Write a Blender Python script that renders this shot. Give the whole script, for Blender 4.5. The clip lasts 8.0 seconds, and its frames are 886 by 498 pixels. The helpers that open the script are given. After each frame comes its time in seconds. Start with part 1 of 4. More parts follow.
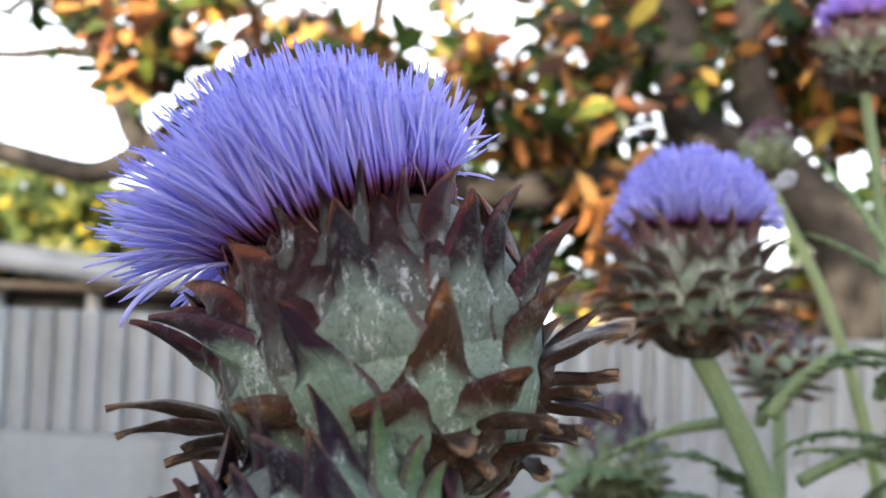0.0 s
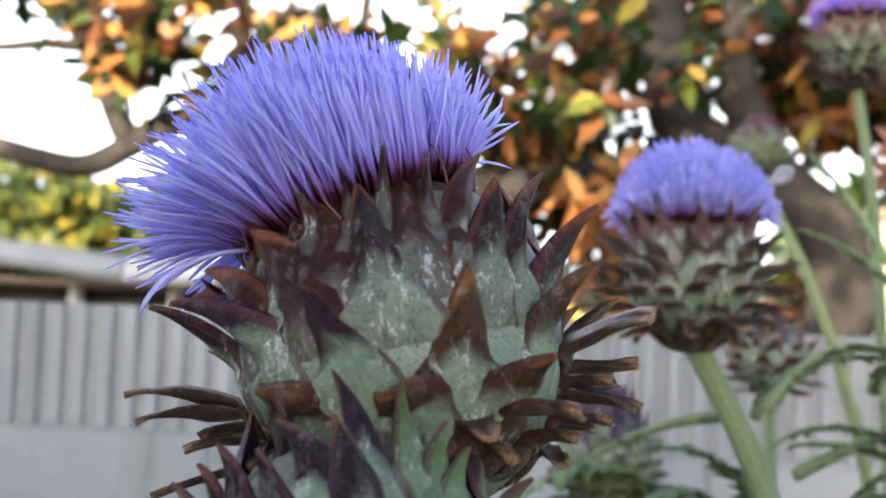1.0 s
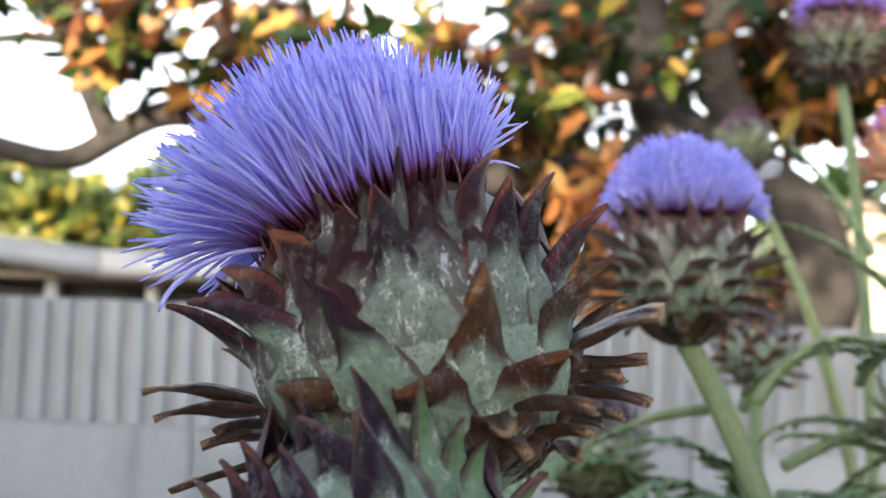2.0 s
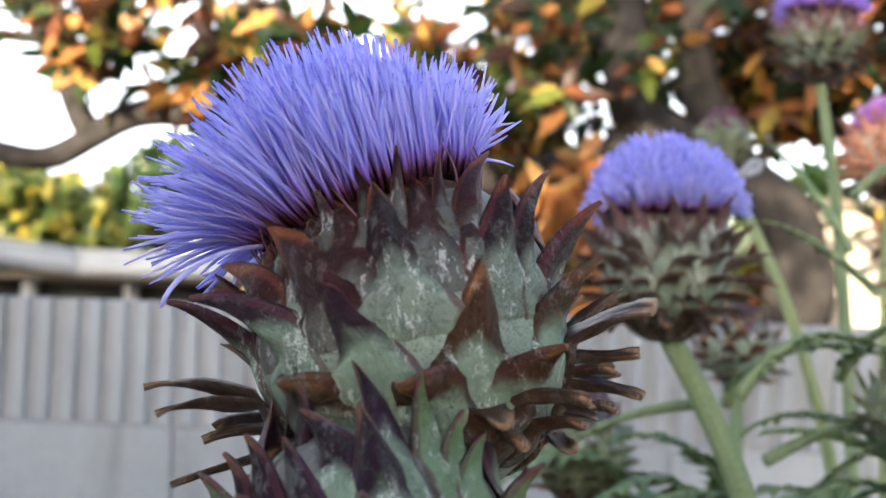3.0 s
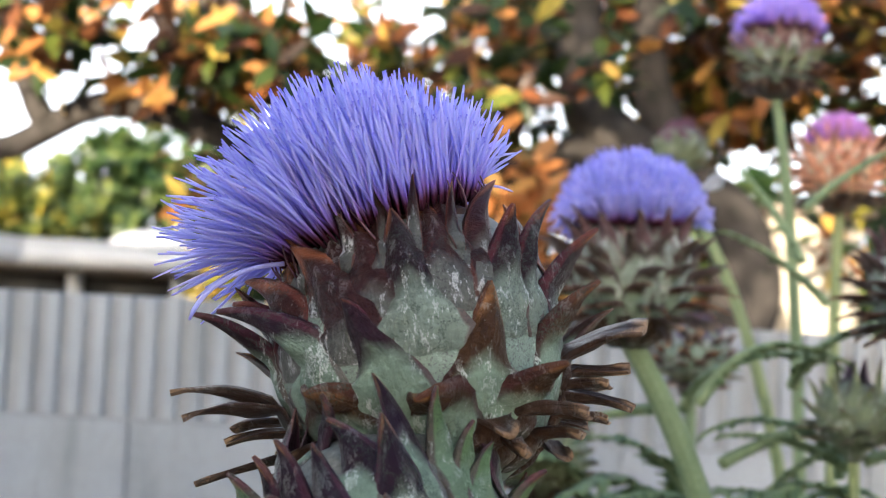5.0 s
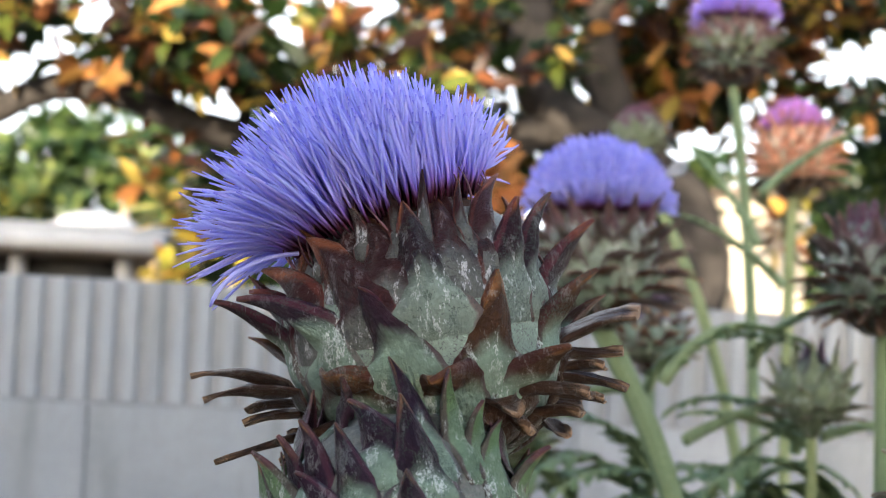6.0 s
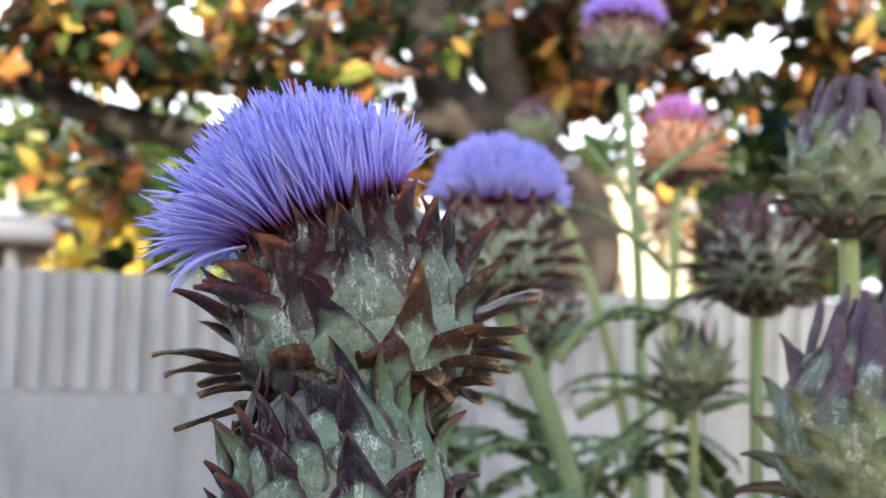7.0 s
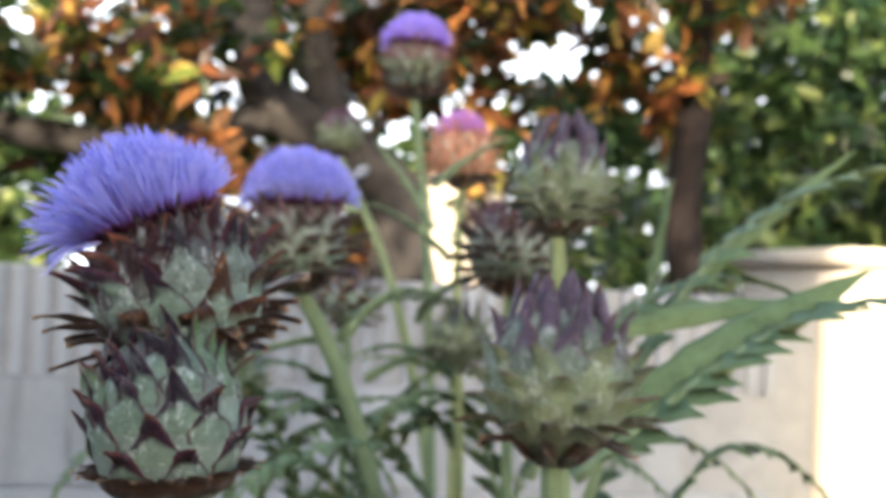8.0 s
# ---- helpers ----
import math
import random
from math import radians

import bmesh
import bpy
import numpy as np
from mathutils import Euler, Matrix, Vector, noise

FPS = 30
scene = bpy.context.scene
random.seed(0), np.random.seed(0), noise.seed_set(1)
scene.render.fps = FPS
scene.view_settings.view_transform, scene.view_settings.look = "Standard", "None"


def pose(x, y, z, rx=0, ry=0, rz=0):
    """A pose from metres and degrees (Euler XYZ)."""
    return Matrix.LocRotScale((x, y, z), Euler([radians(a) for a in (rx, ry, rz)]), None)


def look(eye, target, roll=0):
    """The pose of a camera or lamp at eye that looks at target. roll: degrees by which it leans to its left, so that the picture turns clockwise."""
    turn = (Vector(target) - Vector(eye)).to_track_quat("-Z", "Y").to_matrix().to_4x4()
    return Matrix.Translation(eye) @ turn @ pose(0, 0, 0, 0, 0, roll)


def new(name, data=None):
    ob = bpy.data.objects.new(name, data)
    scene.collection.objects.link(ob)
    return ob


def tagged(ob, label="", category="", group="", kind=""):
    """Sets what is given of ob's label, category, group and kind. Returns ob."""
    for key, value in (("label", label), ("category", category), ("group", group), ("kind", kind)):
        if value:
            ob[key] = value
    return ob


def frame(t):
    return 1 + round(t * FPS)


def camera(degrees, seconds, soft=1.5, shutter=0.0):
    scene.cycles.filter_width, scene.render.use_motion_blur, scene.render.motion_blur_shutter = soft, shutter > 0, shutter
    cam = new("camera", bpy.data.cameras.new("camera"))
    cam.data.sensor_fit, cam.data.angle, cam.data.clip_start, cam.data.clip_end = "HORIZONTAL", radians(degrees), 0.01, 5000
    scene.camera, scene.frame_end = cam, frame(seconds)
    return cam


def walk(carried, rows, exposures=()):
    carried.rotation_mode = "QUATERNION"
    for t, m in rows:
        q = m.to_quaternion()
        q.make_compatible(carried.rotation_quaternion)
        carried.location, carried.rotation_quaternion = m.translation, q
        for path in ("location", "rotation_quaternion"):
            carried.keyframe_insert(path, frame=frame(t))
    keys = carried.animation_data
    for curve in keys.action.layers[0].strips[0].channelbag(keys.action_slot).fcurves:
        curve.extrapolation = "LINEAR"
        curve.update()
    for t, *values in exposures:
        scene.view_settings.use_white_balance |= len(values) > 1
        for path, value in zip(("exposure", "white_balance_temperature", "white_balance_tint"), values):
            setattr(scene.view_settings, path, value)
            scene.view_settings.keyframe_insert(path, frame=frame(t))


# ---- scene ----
cam = camera(36.0, 8.0, soft=1.0, shutter=0.28)
PATH = [
    (0, (0.0825, -0.3557, 1.1766), (-0.1133, 1.6316, 1.2882), 2.19),
    (0.5, (0.0804, -0.3573, 1.1759), (-0.1189, 1.6301, 1.2780), 2.39),
    (1, (0.0716, -0.3570, 1.1735), (-0.0977, 1.6329, 1.2812), 2.47),
    (2.5, (0.0592, -0.3697, 1.1750), (-0.0655, 1.6242, 1.2688), 2.15),
    (3, (0.0567, -0.3730, 1.1734), (-0.0468, 1.6220, 1.2702), 2.11),
    (3.5, (0.0595, -0.3790, 1.1750), (-0.0318, 1.6166, 1.2701), 2.15),
    (4, (0.0553, -0.3842, 1.1745), (-0.0301, 1.6121, 1.2615), 2.50),
    (4.5, (0.0466, -0.3942, 1.1768), (-0.0069, 1.6028, 1.2720), 2.92),
    (6, (0.0175, -0.4333, 1.1802), (0.0749, 1.5647, 1.2483), 2.92),
    (6.5, (0.0062, -0.4516, 1.1790), (0.1391, 1.5433, 1.2301), 2.60),
    (7, (0.0016, -0.5052, 1.1800), (0.2146, 1.4827, 1.2349), 2.50),
    (7.5, (-0.0073, -0.6010, 1.1828), (0.3285, 1.3698, 1.2316), 3.30),
    (8, (-0.0070, -0.7500, 1.1780), (0.4522, 1.1955, 1.2280), 2.60),
]
walk(cam, [(t, look(eye, target, roll)) for t, eye, target, roll in PATH], exposures=[(0, 2.12, 5850, 10), (6.2, 2.12, 5850, 10), (7.2, 2.20, 5850, 10), (8.0, 2.06, 5850, 10)])
cam.data.dof.use_dof = True
cam.data.dof.focus_distance = 0.455
cam.data.dof.aperture_fstop = 14.5

# ---- light ----
SUN_EL, SUN_FROM = radians(16.0), Vector((-0.30, -1.0, 0)).normalized()
world = bpy.data.worlds.new("world")
scene.world = world
world.use_nodes = True
wn = world.node_tree.nodes
sky = wn.new("ShaderNodeTexSky")
sky.sky_type, sky.sun_disc = "NISHITA", False
sky.sun_elevation = SUN_EL
sky.sun_rotation = math.atan2(SUN_FROM.x, SUN_FROM.y)
sky.air_density, sky.dust_density, sky.ozone_density = 1.0, 4.0, 1.0
wn["Background"].inputs[1].default_value = 0.15
world.node_tree.links.new(sky.outputs[0], wn["Background"].inputs[0])
sun = new("sun", bpy.data.lights.new("sun", "SUN"))
sun.data.energy, sun.data.angle, sun.data.color = 5.0, radians(0.5), (1.0, 0.80, 0.56)
to_sun = SUN_FROM * math.cos(SUN_EL) + Vector((0, 0, math.sin(SUN_EL)))
sun.matrix_world = look((0, 0, 6), Vector((0, 0, 6)) - to_sun)


# ---- materials ----
class Nodes:
    """A small builder for a node material."""

    def __init__(self, name):
        self.m = bpy.data.materials.new(name)
        self.m.use_nodes = True
        self.t = self.m.node_tree
        self.b = self.t.nodes["Principled BSDF"]

    def add(self, kind, **values):
        n = self.t.nodes.new(kind)
        for key, v in values.items():
            n.inputs[key.replace("_", " ")].default_value = v
        return n

    def link(self, a, b):
        self.t.links.new(a, b)

    def noise(self, scale, detail=4.0, rough=0.6, space="Object", stretch=None):
        c = self.add("ShaderNodeTexCoord")
        n = self.add("ShaderNodeTexNoise", Scale=scale, Detail=detail, Roughness=rough)
        if stretch:
            mp = self.add("ShaderNodeMapping", Scale=stretch)
            self.link(c.outputs[space], mp.inputs[0])
            self.link(mp.outputs[0], n.inputs["Vector"])
        else:
            self.link(c.outputs[space], n.inputs["Vector"])
        return n.outputs["Fac"]

    def ramp(self, fac, *stops):
        r = self.add("ShaderNodeValToRGB")
        e = r.color_ramp.elements
        while len(e) < len(stops):
            e.new(0.5)
        for k, (p, col) in zip(e, stops):
            k.position, k.color = p, (*col, 1)
        self.link(fac, r.inputs[0])
        return r.outputs["Color"]

    def mix(self, fac, a, b, blend="MIX"):
        n = self.t.nodes.new("ShaderNodeMix")
        n.data_type, n.blend_type = "RGBA", blend
        for sock, v in ((n.inputs["Factor"], fac), (n.inputs["A"], a), (n.inputs["B"], b)):
            if isinstance(v, (int, float)):
                sock.default_value = v
            elif isinstance(v, tuple):
                sock.default_value = (*v, 1)
            else:
                self.link(v, sock)
        return n.outputs["Result"]

    def math(self, op, a, b=0.0, c=0.0):
        n = self.t.nodes.new("ShaderNodeMath")
        n.operation = op
        for sock, v in zip(n.inputs, (a, b, c)):
            if isinstance(v, (int, float)):
                sock.default_value = v
            else:
                self.link(v, sock)
        return n.outputs[0]

    def uv(self):
        c = self.add("ShaderNodeTexCoord")
        s = self.add("ShaderNodeSeparateXYZ")
        self.link(c.outputs["UV"], s.inputs[0])
        return s.outputs[0], s.outputs[1]

    def bump(self, height, strength, distance):
        n = self.add("ShaderNodeBump", Strength=strength, Distance=distance)
        self.link(height, n.inputs["Height"])
        self.link(n.outputs[0], self.b.inputs["Normal"])

    def done(self, color, rough=0.6, spec=0.4):
        if isinstance(color, tuple):
            self.b.inputs["Base Color"].default_value = (*color, 1)
        else:
            self.link(color, self.b.inputs["Base Color"])
        if isinstance(rough, (int, float)):
            self.b.inputs["Roughness"].default_value = rough
        else:
            self.link(rough, self.b.inputs["Roughness"])
        self.b.inputs["Specular IOR Level"].default_value = spec
        return self.m


def random_of(n):
    return n.add("ShaderNodeObjectInfo").outputs["Random"]


def island_of(n):
    return n.add("ShaderNodeNewGeometry").outputs["Random Per Island"]


def bract_material(name, low, mid, top, rim, start=0.45, end=0.8, gloss=0.36):
    """A bract: glaucous below, flushed from the middle up, dry at the point and along the upper edges, with a thin dark rim."""
    n = Nodes(name)
    u, v = n.uv()
    edge = n.math("ABSOLUTE", n.math("SUBTRACT", u, 0.5))
    wob = n.math("MULTIPLY", n.math("SUBTRACT", n.noise(110, 4), 0.5), 0.16)
    vv = n.math("ADD", n.math("ADD", v, wob), n.math("MULTIPLY", n.math("SUBTRACT", random_of(n), 0.5), 0.14))
    flush = n.math("ADD", vv, n.math("MULTIPLY", n.math("SUBTRACT", edge, 0.22), 0.30))
    grain = n.ramp(n.noise(60, 5, 0.65), (0.3, tuple(c * 0.66 for c in low)), (0.7, tuple(min(1, c * 1.25) for c in low)))
    stipple = n.ramp(n.noise(520, 5, 0.7), (0.55, (0, 0, 0)), (0.68, (0.55,) * 3))
    grain = n.mix(stipple, grain, tuple(min(1, c * 1.45 + 0.05) for c in low))
    dark = n.ramp(n.noise(180, 4, 0.7), (0.35, mid), (0.75, tuple(c * 1.5 + 0.003 for c in mid)))
    col = n.mix(n.ramp(flush, (start - 0.05, (0, 0, 0)), (start + 0.08, (1, 1, 1))), grain, dark)
    dry = n.math("ADD", vv, n.math("MULTIPLY", n.math("SUBTRACT", edge, 0.22), 0.45))
    rough_tip = n.ramp(n.noise(300, 4, 0.7), (0.3, tuple(c * 0.6 for c in top)), (0.7, tuple(min(1, c * 1.3) for c in top)))
    col = n.mix(n.ramp(dry, (end - 0.02, (0, 0, 0)), (min(end + 0.12, 1.0), (1, 1, 1))), col, rough_tip)
    wavy = n.math("ADD", edge, n.math("MULTIPLY", n.math("SUBTRACT", n.noise(160, 3), 0.5), 0.07))
    col = n.mix(n.ramp(wavy, (0.395, (0, 0, 0)), (0.435, (0.65,) * 3)), col, rim)
    scab = n.ramp(n.noise(420, 5, 0.75), (0.62, (0, 0, 0)), (0.70, (0.7,) * 3))
    col = n.mix(scab, col, tuple(c * 0.7 + 0.04 for c in mid))
    scratch = n.ramp(n.noise(170, 6, 0.85, stretch=(1, 1, 0.4)), (0.545, (0, 0, 0)), (0.575, (1, 1, 1)), (0.605, (1, 1, 1)), (0.63, (0, 0, 0)))
    col = n.mix(n.mix(1.0, scratch, n.mix(1.0, n.ramp(n.noise(48, 3), (0.42, (0, 0, 0)), (0.52, (1, 1, 1))), n.ramp(flush, (start, (1, 1, 1)), (start + 0.1, (0.22,) * 3)), "MULTIPLY"), "MULTIPLY"), col, tuple(min(1, 0.5 * c + 0.50) for c in low))
    crack = n.ramp(n.noise(75, 6, 0.8), (0.480, (0, 0, 0)), (0.50, (0.9,) * 3), (0.520, (0, 0, 0)))
    col = n.mix(n.mix(1.0, crack, n.ramp(n.noise(38, 2), (0.44, (0, 0, 0)), (0.54, (1, 1, 1))), "MULTIPLY"), col, tuple(c * 0.3 for c in low))
    n.bump(n.math("ADD", n.noise(300, 6, 0.7), n.math("MULTIPLY", n.noise(1.0, 4, 0.65, "UV", (20, 2, 1)), 0.45)), 1.0, 0.0030)
    rough = n.ramp(flush, (start - 0.05, (0.55,) * 3), (start + 0.1, (gloss - 0.05,) * 3))
    return n.done(col, rough, 0.28)


GREEN, PLUM = (0.235, 0.315, 0.235), (0.0200, 0.0050, 0.0095)
MAT_BRACT = bract_material("bract_green_plum", GREEN, PLUM, (0.166, 0.0706, 0.0291), (0.095, 0.020, 0.036), 0.50, 0.93)
MAT_UPPER = bract_material("bract_grey_plum", (0.205, 0.25, 0.20), (0.0165, 0.0036, 0.0056), (0.32, 0.11, 0.042), (0.12, 0.024, 0.034), 0.44, 0.86)
MAT_RED = bract_material("bract_russet", (0.13, 0.13, 0.115), (0.032, 0.0070, 0.0060), (0.30, 0.10, 0.042), (0.15, 0.040, 0.028), 0.36, 0.76)
MAT_DRY = bract_material("bract_brown_tip", (0.23, 0.31, 0.23), (0.045, 0.018, 0.005), (0.24, 0.105, 0.032), (0.06, 0.014, 0.016), 0.50, 0.80)
MAT_SPINE = bract_material("bract_dry", (0.0926, 0.0967, 0.0695), (0.055, 0.026, 0.014), (0.40, 0.25, 0.145), (0.0386, 0.0185, 0.0124), 0.16, 0.90)
MAT_BUD = bract_material("bract_bud", (0.22, 0.30, 0.22), (0.017, 0.00463, 0.0139), (0.232, 0.115, 0.0618), (0.0926, 0.0309, 0.054), 0.44, 0.94)
MAT_BUDGREEN = bract_material("bract_bud_green", (0.147, 0.216, 0.131), (0.1, 0.162, 0.0657), (0.232, 0.115, 0.0772), (0.0926, 0.0309, 0.054), 0.6, 0.88, 0.5)
MAT_PALE = bract_material("bract_pale", (0.255, 0.310, 0.185), (0.160, 0.198, 0.098), (0.112, 0.0465, 0.0279), (0.186, 0.186, 0.121), 0.62, 0.86, 0.5)
MAT_PALEPLUM = bract_material("bract_pale_plum", (0.191, 0.233, 0.181), (0.093, 0.0632, 0.0977), (0.158, 0.0791, 0.0651), (0.112, 0.0651, 0.0791), 0.36, 0.94, 0.5)
MAT_FLUSH = bract_material("bract_flushed", (0.30, 0.355, 0.275), (0.060, 0.036, 0.026), (0.115, 0.0578, 0.0347), (0.0772, 0.0386, 0.0347), 0.46, 0.84, 0.45)
MAT_SKIRT = bract_material("bract_skirt", (0.186, 0.228, 0.14), (0.107, 0.116, 0.0605), (0.121, 0.0605, 0.0326), (0.093, 0.0698, 0.0465), 0.45, 0.84, 0.5)
MAT_ROSE = bract_material("bract_rose", (0.26, 0.29, 0.21), (0.20, 0.105, 0.095), (0.30, 0.16, 0.11), (0.18, 0.085, 0.085), 0.40, 0.90, 0.5)
MAT_WINE = bract_material("bract_wine", (0.20, 0.22, 0.18), (0.105, 0.034, 0.055), (0.16, 0.06, 0.06), (0.12, 0.05, 0.065), 0.34, 0.94, 0.5)
MAT_MAUVE = bract_material("bract_mauve", (0.28, 0.30, 0.24), (0.13, 0.068, 0.070), (0.22, 0.11, 0.075), (0.15, 0.08, 0.08), 0.40, 0.86, 0.5)
# Sun painted into the colour: the head itself stands in shade.
MAT_TANSUN = bract_material("bract_tan_sun", (0.62, 0.48, 0.31), (0.70, 0.34, 0.21), (0.66, 0.27, 0.17), (0.40, 0.20, 0.13), 0.34, 0.8, 0.5)


def body_material(name, low, high):
    """The flank of a head between its scales: waxy, scarred, flushed grey-plum towards the top."""
    n = Nodes(name)
    zc = n.add("ShaderNodeTexCoord")
    zs = n.add("ShaderNodeSeparateXYZ")
    n.link(zc.outputs["Object"], zs.inputs[0])
    upper = n.ramp(n.math("MULTIPLY", zs.outputs[2], 20.0), (0.10, (0, 0, 0)), (0.50, (0.85,) * 3))
    col = n.ramp(n.noise(45, 5), (0.3, tuple(c * 0.75 for c in low)), (0.7, low))
    col = n.mix(n.ramp(n.noise(170, 6, 0.75), (0.56, (0, 0, 0)), (0.66, (0.8,) * 3)), col, tuple(min(1, c * 1.5 + 0.06) for c in low))
    col = n.mix(n.ramp(n.noise(120, 5, 0.7, "Generated"), (0.52, (0, 0, 0)), (0.62, (0.75,) * 3)), col, (0.0913, 0.0706, 0.083))
    col = n.mix(upper, col, n.ramp(n.noise(260, 6, 0.8), (0.35, tuple(c * 0.45 for c in high)), (0.6, high), (0.74, tuple(c * 3 for c in high))))
    n.bump(n.noise(320, 6, 0.7), 0.9, 0.0018)
    return n.done(col, 0.5, 0.15)


def floret_material(name, *stops):
    n = Nodes(name)
    u, v = n.uv()
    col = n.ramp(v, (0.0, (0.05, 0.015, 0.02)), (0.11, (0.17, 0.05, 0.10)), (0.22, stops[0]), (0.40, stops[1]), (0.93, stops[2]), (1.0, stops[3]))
    var = n.ramp(island_of(n), (0.0, (0.86, 0.86, 0.96)), (0.5, (1, 1, 1)), (1.0, (1.10, 1.02, 1.0)))
    col = n.mix(1.0, col, var, "MULTIPLY")
    m = n.done(col, 0.5, 0.15)
    tr = n.add("ShaderNodeBsdfTranslucent")
    n.link(col, tr.inputs["Color"])
    mx = n.add("ShaderNodeMixShader", Fac=0.56)
    n.link(n.b.outputs[0], mx.inputs[1])
    n.link(tr.outputs[0], mx.inputs[2])
    n.link(mx.outputs[0], n.t.nodes["Material Output"].inputs["Surface"])
    return m


def stalk_material(name, a, b):
    n = Nodes(name)
    col = n.ramp(n.noise(30, 4, stretch=(1, 1, 0.15)), (0.3, a), (0.7, b))
    col = n.mix(n.ramp(n.noise(400, 4), (0.5, (0, 0, 0)), (0.75, (0.4,) * 3)), col, tuple(min(1, c + 0.15) for c in b))
    n.bump(n.noise(200, 4, stretch=(1, 1, 0.1)), 0.4, 0.001)
    return n.done(col, 0.65, 0.14)


def leaf_material(name, a, b):
    n = Nodes(name)
    u, v = n.uv()
    col = n.ramp(n.noise(40, 4), (0.3, a), (0.7, b))
    col = n.mix(n.ramp(n.noise(350, 4), (0.5, (0, 0, 0)), (0.8, (0.45,) * 3)), col, tuple(min(1, c * 1.35 + 0.03) for c in b))
    n.bump(n.noise(180, 4), 0.5, 0.0015)
    return n.done(col, 0.6, 0.14)


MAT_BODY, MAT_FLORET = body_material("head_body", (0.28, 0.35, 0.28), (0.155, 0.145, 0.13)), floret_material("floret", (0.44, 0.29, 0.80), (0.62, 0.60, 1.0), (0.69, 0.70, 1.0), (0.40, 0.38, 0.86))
MAT_LILAC = floret_material("floret_lilac", (0.46, 0.25, 0.66), (0.66, 0.48, 1.0), (0.74, 0.62, 1.0), (0.60, 0.48, 0.95))
# Pinker copy of the florets, with warm sunlight put into its colour.
MAT_PINKSUN = floret_material("floret_pink_sun", (0.62, 0.28, 0.45), (0.82, 0.46, 0.84), (0.88, 0.56, 0.92), (0.72, 0.44, 0.82))
MAT_BODYPALE = body_material("bud_body_pale", (0.255, 0.310, 0.205), (0.19, 0.212, 0.155))
MAT_STEM = stalk_material("stem", (0.128, 0.178, 0.094), (0.206, 0.268, 0.146))
MAT_STEMY = stalk_material("stem_yellow", (0.162, 0.203, 0.0855), (0.27, 0.315, 0.153))
MAT_LEAF = leaf_material("artichoke_leaf", (0.080, 0.122, 0.052), (0.142, 0.196, 0.092))


def block_material():
    n = Nodes("concrete_block")
    col = n.ramp(n.noise(6, 5), (0.25, (0.262, 0.280, 0.305)), (0.75, (0.345, 0.370, 0.398)))
    col = n.mix(n.ramp(n.noise(160, 6, 0.8), (0.45, (0, 0, 0)), (0.75, (0.5,) * 3)), col, (0.173, 0.173, 0.173))
    var = n.ramp(random_of(n), (0, (0.90,) * 3), (1, (1.08,) * 3))
    col = n.mix(1.0, col, var, "MULTIPLY")
    streak = n.ramp(n.noise(5, 4, 0.6, stretch=(3.0, 1, 0.35)), (0.52, (0, 0, 0)), (0.72, (0.5,) * 3))
    col = n.mix(streak, col, (0.153, 0.159, 0.159))
    n.bump(n.noise(220, 6, 0.75), 0.6, 0.002)
    return n.done(col, 0.9, 0.1)


def plain(name, a, b, scale=8, rough=0.8, fine=150, bump=0.3):
    n = Nodes(name)
    col = n.ramp(n.noise(scale, 5), (0.3, a), (0.7, b))
    n.bump(n.noise(fine, 5, 0.7), bump, 0.002)
    return n.done(col, rough, 0.25)


def crown_material(name, *stops):
    n = Nodes(name)
    col = n.ramp(island_of(n), *stops)
    col = n.mix(0.35, col, n.ramp(n.noise(25, 4), (0.3, (0.5,) * 3), (0.7, (1.3,) * 3)), "MULTIPLY")
    m = n.done(col, 0.40, 0.28)
    n.b.inputs["Transmission Weight"].default_value = 0.0
    tr = n.add("ShaderNodeBsdfTranslucent")
    n.link(col, tr.inputs["Color"])
    mx = n.add("ShaderNodeMixShader", Fac=0.30)
    n.link(n.b.outputs[0], mx.inputs[1])
    n.link(tr.outputs[0], mx.inputs[2])
    n.link(mx.outputs[0], n.t.nodes["Material Output"].inputs["Surface"])
    return m


MAT_BLOCK = block_material()
MAT_PAPPUS = plain("receptacle", (0.05, 0.022, 0.016), (0.10, 0.05, 0.03), 120, 0.8, 500, 0.9)
MAT_BRISTLE = plain("bristle", (0.10, 0.04, 0.06), (0.22, 0.12, 0.14), 90, 0.6)
MAT_MORTAR = plain("mortar", (0.225, 0.232, 0.24), (0.28, 0.29, 0.30), 20)
MAT_STUCCO = plain("cream_stucco", (0.43, 0.385, 0.305), (0.50, 0.45, 0.365), 5)
MAT_SOIL = plain("soil", (0.0581, 0.0415, 0.0291), (0.116, 0.083, 0.0581), 3, 0.95, 60, 0.8)
MAT_WHITE = plain("white_fascia", (0.28, 0.295, 0.315), (0.34, 0.355, 0.375), 1.5, 0.6)
MAT_TAUPE = plain("taupe_board", (0.209, 0.174, 0.139), (0.265, 0.223, 0.181), 6)
MAT_TANWALL = plain("tan_stucco", (0.40, 0.29, 0.19), (0.56, 0.44, 0.31), 9)
MAT_DARK = plain("dark_opening", (0.012, 0.012, 0.012), (0.02, 0.02, 0.02), 6, 0.5)
MAT_BARK = plain("bark", (0.017, 0.015, 0.013), (0.050, 0.044, 0.039), 18, 0.9, 60, 0.9)
# Darker copy of the bark: the hedge trunk's shade is in its colour.
MAT_BARKSHADED = plain("shaded_bark", (0.005, 0.004, 0.004), (0.018, 0.012, 0.010), 18, 0.9, 60, 0.9)
